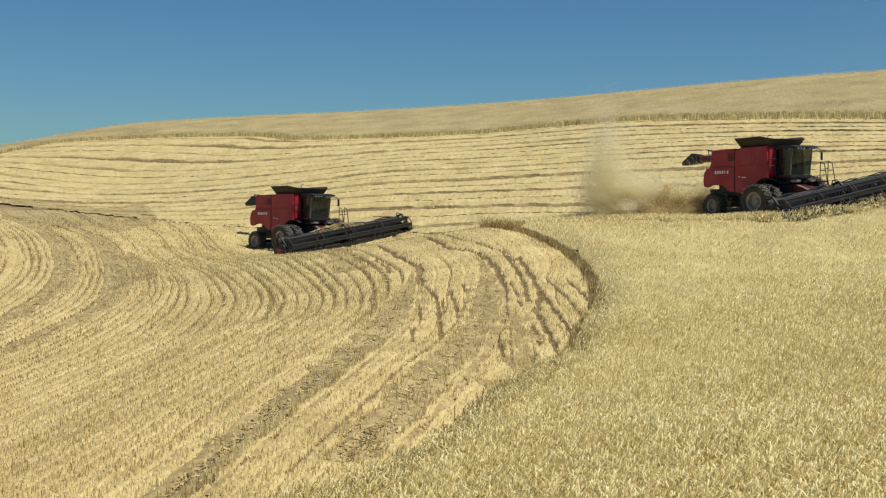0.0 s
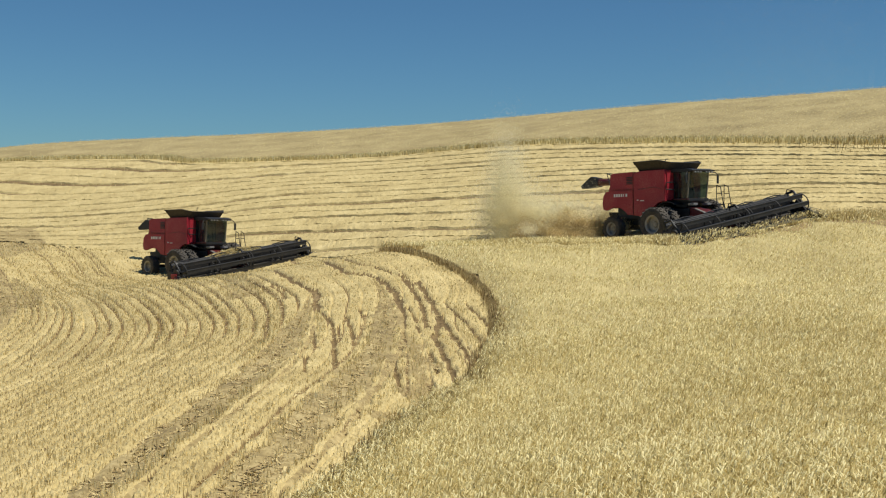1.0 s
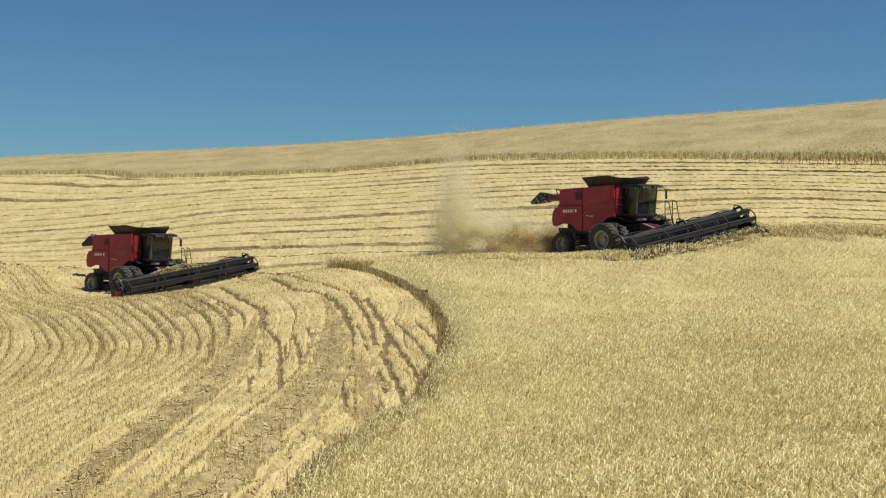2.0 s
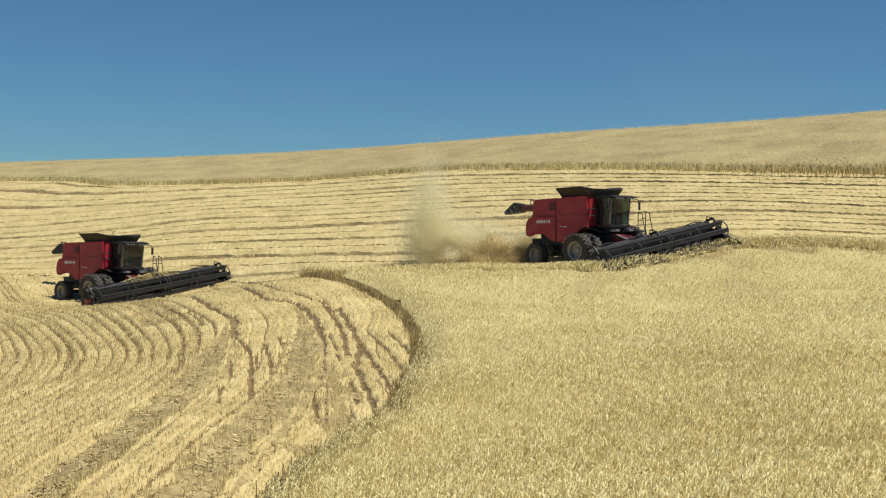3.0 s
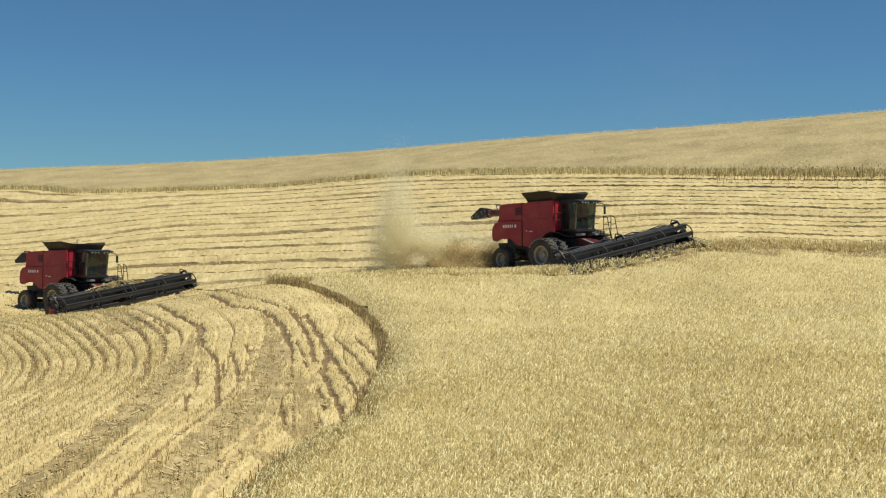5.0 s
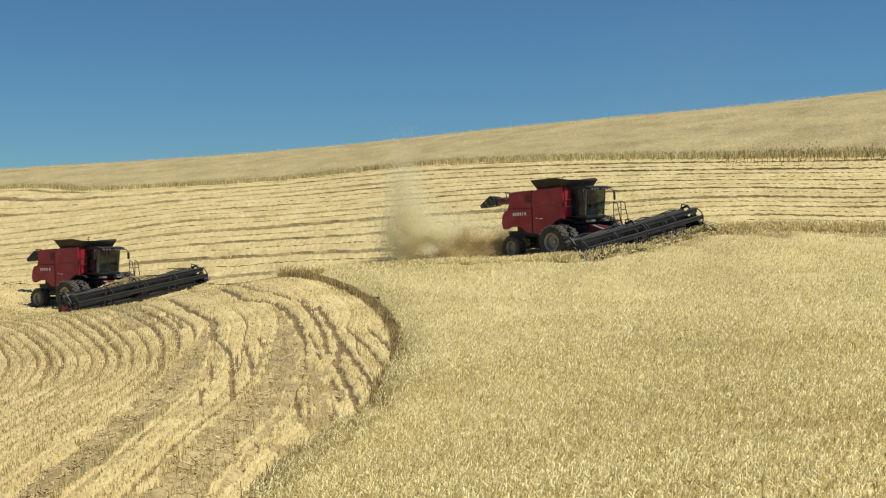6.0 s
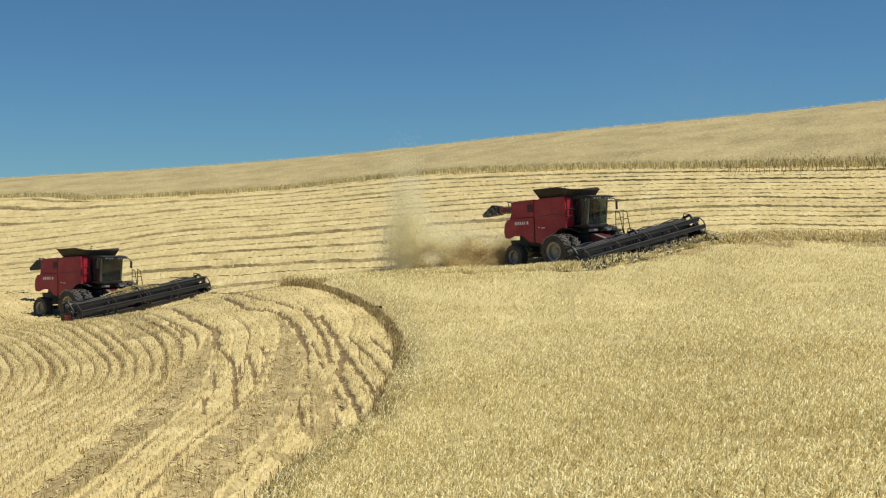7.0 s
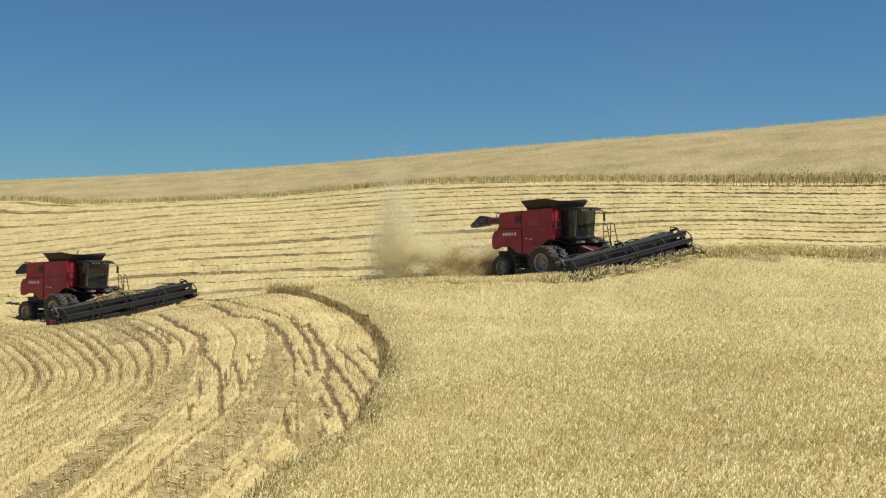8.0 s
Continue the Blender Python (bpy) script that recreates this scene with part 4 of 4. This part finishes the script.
    for i in range(4):
        part("crop_lifter", tube([(4.5 + 0.1 * i, -6.3 - 0.1 * i, 0.9 - 0.1 * i), (5.5 + 0.12 * i, -6.5 - 0.12 * i, 0.72 - 0.15 * i), (6.2, -6.45 - 0.1 * i, 0.3 - 0.04 * i)], 0.03), BLACK, header)
    part("deck_belt", slab([(3.95, 0.55), (4.95, 0.19), (4.95, 0.21), (3.95, 0.57)], -6.0, 6.0), CANVAS, header, "dark rubber draper belt")
    # the upper works stand taller, and the cab sits over the front axle
    forward = {"platform", "hand_rail", "ladder", "headlamp"}
    low_parts = {"front_wheel", "rear_wheel", "front_axle", "rear_axle", "header", "feeder_house", "feeder_shield", "lift_cylinder", "straw_chopper", "spreader_disc"}
    for child in root.children:
        kind = child.name.split(".")[0]
        if kind in low_parts:
            continue
        for ob in (child, *child.children_recursive):
            if ob.data:
                for v in ob.data.vertices:
                    if kind == "cab" or kind in forward:
                        v.co.x = 0.06 + (v.co.x - 1.05) * (0.68 if kind == "cab" else 1.0)
                        v.co.y *= 0.85 if kind == "cab" else 1.0
                    if v.co.z > 1.45:
                        v.co.z = 1.55 + (v.co.z - 1.45) * 1.13
    # on the side slope the uphill wheels ride higher, and the body stays level
    for child in root.children:
        if child.name.startswith(("front_wheel", "rear_wheel")) and child.children[0].data.vertices[0].co.y > 0:
            child.location.z = 0.45
    header.matrix_basis = Matrix.Translation((-0.4, 0, 1.0)) @ Matrix.Rotation(radians(HEADER_LEAN), 4, "X") @ Matrix.Translation((0, 0, -0.7)) @ Matrix.Diagonal((1, 0.94, 1, 1))
    return root


HEADER_LEAN = 8.0   # degrees by which the header follows the side slope more than the body does
RIM = material("dusty_rim", [(0.20, 0.19, 0.175), (0.30, 0.285, 0.26), (0.38, 0.35, 0.29)], 0.5, metal=0.4, fine=20.0, broad=3.0)
GREY = material("worn_steel", [(0.16, 0.16, 0.15), (0.28, 0.27, 0.25), (0.40, 0.37, 0.31)], 0.45, metal=0.5, fine=20.0, broad=2.0)
WHITE = material("white_decal", [(0.62, 0.62, 0.60), (0.75, 0.75, 0.74), (0.8, 0.8, 0.8)], 0.5, fine=20.0)
# dark red parts; on the feeder house it stands for shade
DARKRED = material("dark_red_paint_and_shade", [(0.06, 0.005, 0.006), (0.085, 0.008, 0.009), (0.13, 0.02, 0.02)], 0.4, fine=15.0)
CANVAS = material("draper_canvas", [(0.02, 0.02, 0.02), (0.04, 0.036, 0.03), (0.10, 0.085, 0.05)], 0.8, fine=10.0)
LAMP = material("lamp_glass", [(0.16, 0.16, 0.16), (0.2, 0.2, 0.2), (0.25, 0.25, 0.25)], 0.15, fine=10.0)
# tan of the front pillars: a reflection on them put into the colour
TAN = material("pillar_with_reflection", [(0.10, 0.09, 0.065), (0.17, 0.15, 0.11), (0.24, 0.21, 0.15)], 0.6, fine=14.0)
FLAP = material("dusty_black_flap", [(0.022, 0.018, 0.014), (0.036, 0.029, 0.022), (0.075, 0.058, 0.04)], 0.75, fine=9.0, broad=1.2)
GLASS = material("tinted_glass", [(0.20, 0.27, 0.25), (0.23, 0.30, 0.275), (0.27, 0.34, 0.31)], 0.05, fine=4.0)
GLASS.node_tree.nodes["Principled BSDF"].inputs["Transmission Weight"].default_value = 0.92
GLASS.node_tree.nodes["Principled BSDF"].inputs["IOR"].default_value = 1.45


def on_slope(x, y, heading, nose, lean, sink=0.05):
    """A pose at a place on the hill; nose and lean: degrees by which the levelled body still tips."""
    f = Vector((math.cos(radians(heading)), math.sin(radians(heading)), 0))
    l = Vector((-f.y, f.x, 0))
    def z(a, b):
        p = Vector((x, y, 0)) + f * a + l * b
        return float(ground(p.x, p.y)[0])
    zf, zr = z(0, -2.4) + 2.4 * math.tan(radians(lean)), z(-3.85, -1.75) + 1.75 * math.tan(radians(lean))
    fwd = Vector((f.x, f.y, math.tan(radians(nose)))).normalized()
    left = Vector((l.x, l.y, math.tan(radians(lean))))
    left = (left - fwd * left.dot(fwd)).normalized()
    m = Matrix((fwd, left, fwd.cross(left))).transposed().to_4x4()
    return Matrix.Translation((x, y, 0.6 * zf + 0.4 * (zr + 3.85 * math.tan(radians(nose))) - sink)) @ m


first = combine()
tagged(first, "red combine harvester cutting at the standing wheat edge", "combine harvester", group="combines")
first.matrix_basis = on_slope(7.85, 68.9, -45.8, 1.6, 1.2, -0.08)
second = copy_thing(first, on_slope(-24.06, 78.5, -33.5, 1.4, -0.9))
tagged(second, "red combine harvester with straw on its header, on stubble")

# ---- straw on the header of the second machine, and flying chaff ----
def specks(centre, spread_xyz, n, size):
    c = np.random.normal(0, 1, (n, 3)) * np.array(spread_xyz) + np.array(centre)
    floor = ground(c[:, 0], c[:, 1]) + 0.03
    c[:, 2] = np.where(c[:, 2] < floor, floor + np.abs(c[:, 2] - floor) * 0.5, c[:, 2])
    side = np.random.normal(0, 1, (n, 3))
    side /= np.linalg.norm(side, axis=1)[:, None]
    axis = np.random.normal(0, 1, (n, 3))
    axis = np.cross(side, axis)
    axis /= np.linalg.norm(axis, axis=1)[:, None]
    s = size * np.random.uniform(0.5, 1.5, n)
    p = np.stack([c - axis * s[:, None] * 0.5, c + axis * s[:, None] * 0.5], 1)
    v, f = ribbons(p, np.c_[s, s], side)
    return v, f, 0


DUST = material("chaff_dust", [(0.84, 0.78, 0.54), (0.88, 0.83, 0.60), (0.91, 0.87, 0.66)], 0.9, fine=1.0, broad=0.3, through_light=0.6)
n = 2600
m = second.matrix_basis @ next(o for o in second.children if o.name.startswith("header")).matrix_basis
lx, ly = np.random.normal(3.72, 0.22, n), np.random.uniform(-2.6, 2.2, n)
lz = 1.50 + np.random.uniform(0, 0.34, n) * np.cos(ly * 0.55) - 0.25 * np.abs(lx - 3.72)
p0 = np.array([m @ Vector(v) for v in zip(lx, ly, lz)])
d0 = flat_dir(n) * 0.16 + np.random.normal(0, 0.04, (n, 3))
v, f = ribbons(np.stack([p0, p0 + d0], 1), np.full((n, 2), 0.03), np.roll(flat_dir(n), 1, 1))
stuff("straw_heap", [(v, f, 0)], [STRAW], "loose cut straw heaped on the header", "straw")

def billows(centre, reach, puffs, each, size, seed):
    """Chaff in many small rolling puffs."""
    rng = np.random.RandomState(seed)
    out = []
    for p in rng.normal(0, 1, (puffs, 3)) * np.array(reach) + np.array(centre):
        r = rng.uniform(0.18, 0.42)
        out.append(specks(p, (r, r, r * 0.8), each, size))
    return out


BROWN_DUST = material("brown_chaff_dust", [(0.56, 0.44, 0.22), (0.66, 0.54, 0.28), (0.76, 0.64, 0.36)], 0.9, fine=1.0, broad=0.5, through_light=0.4)


def recolour(chunks, slot):
    return [(v, f, slot) for v, f, _ in chunks]


stuff("chaff_cloud",
      recolour(billows((2.0, 72.0, 1.95), (1.2, 0.7, 0.45), 44, 1800, 0.034, 1), 1)
      + recolour(billows((-0.4, 72.8, 1.9), (1.3, 0.7, 0.4), 26, 1300, 0.031, 2), 1)
      + billows((0.2, 73.2, 2.7), (1.7, 0.9, 0.6), 40, 1500, 0.03, 3)
      + [specks((-2.7, 73.8, 2.9), (0.95, 0.8, 1.2), 60000, 0.026),
         specks((-2.9, 74.0, 5.2), (0.65, 0.8, 1.6), 32000, 0.024),
         specks((17.5, 84.0, 14.0), (4.2, 3.0, 4.5), 36000, 0.010),
         specks((13.0, 84.0, 8.0), (2.0, 3.0, 2.5), 10000, 0.010),
         specks((-0.4, 73.4, 3.2), (1.9, 0.9, 0.9), 30000, 0.024)], [DUST, BROWN_DUST], "tan cloud of chaff and dust behind a combine", "dust")
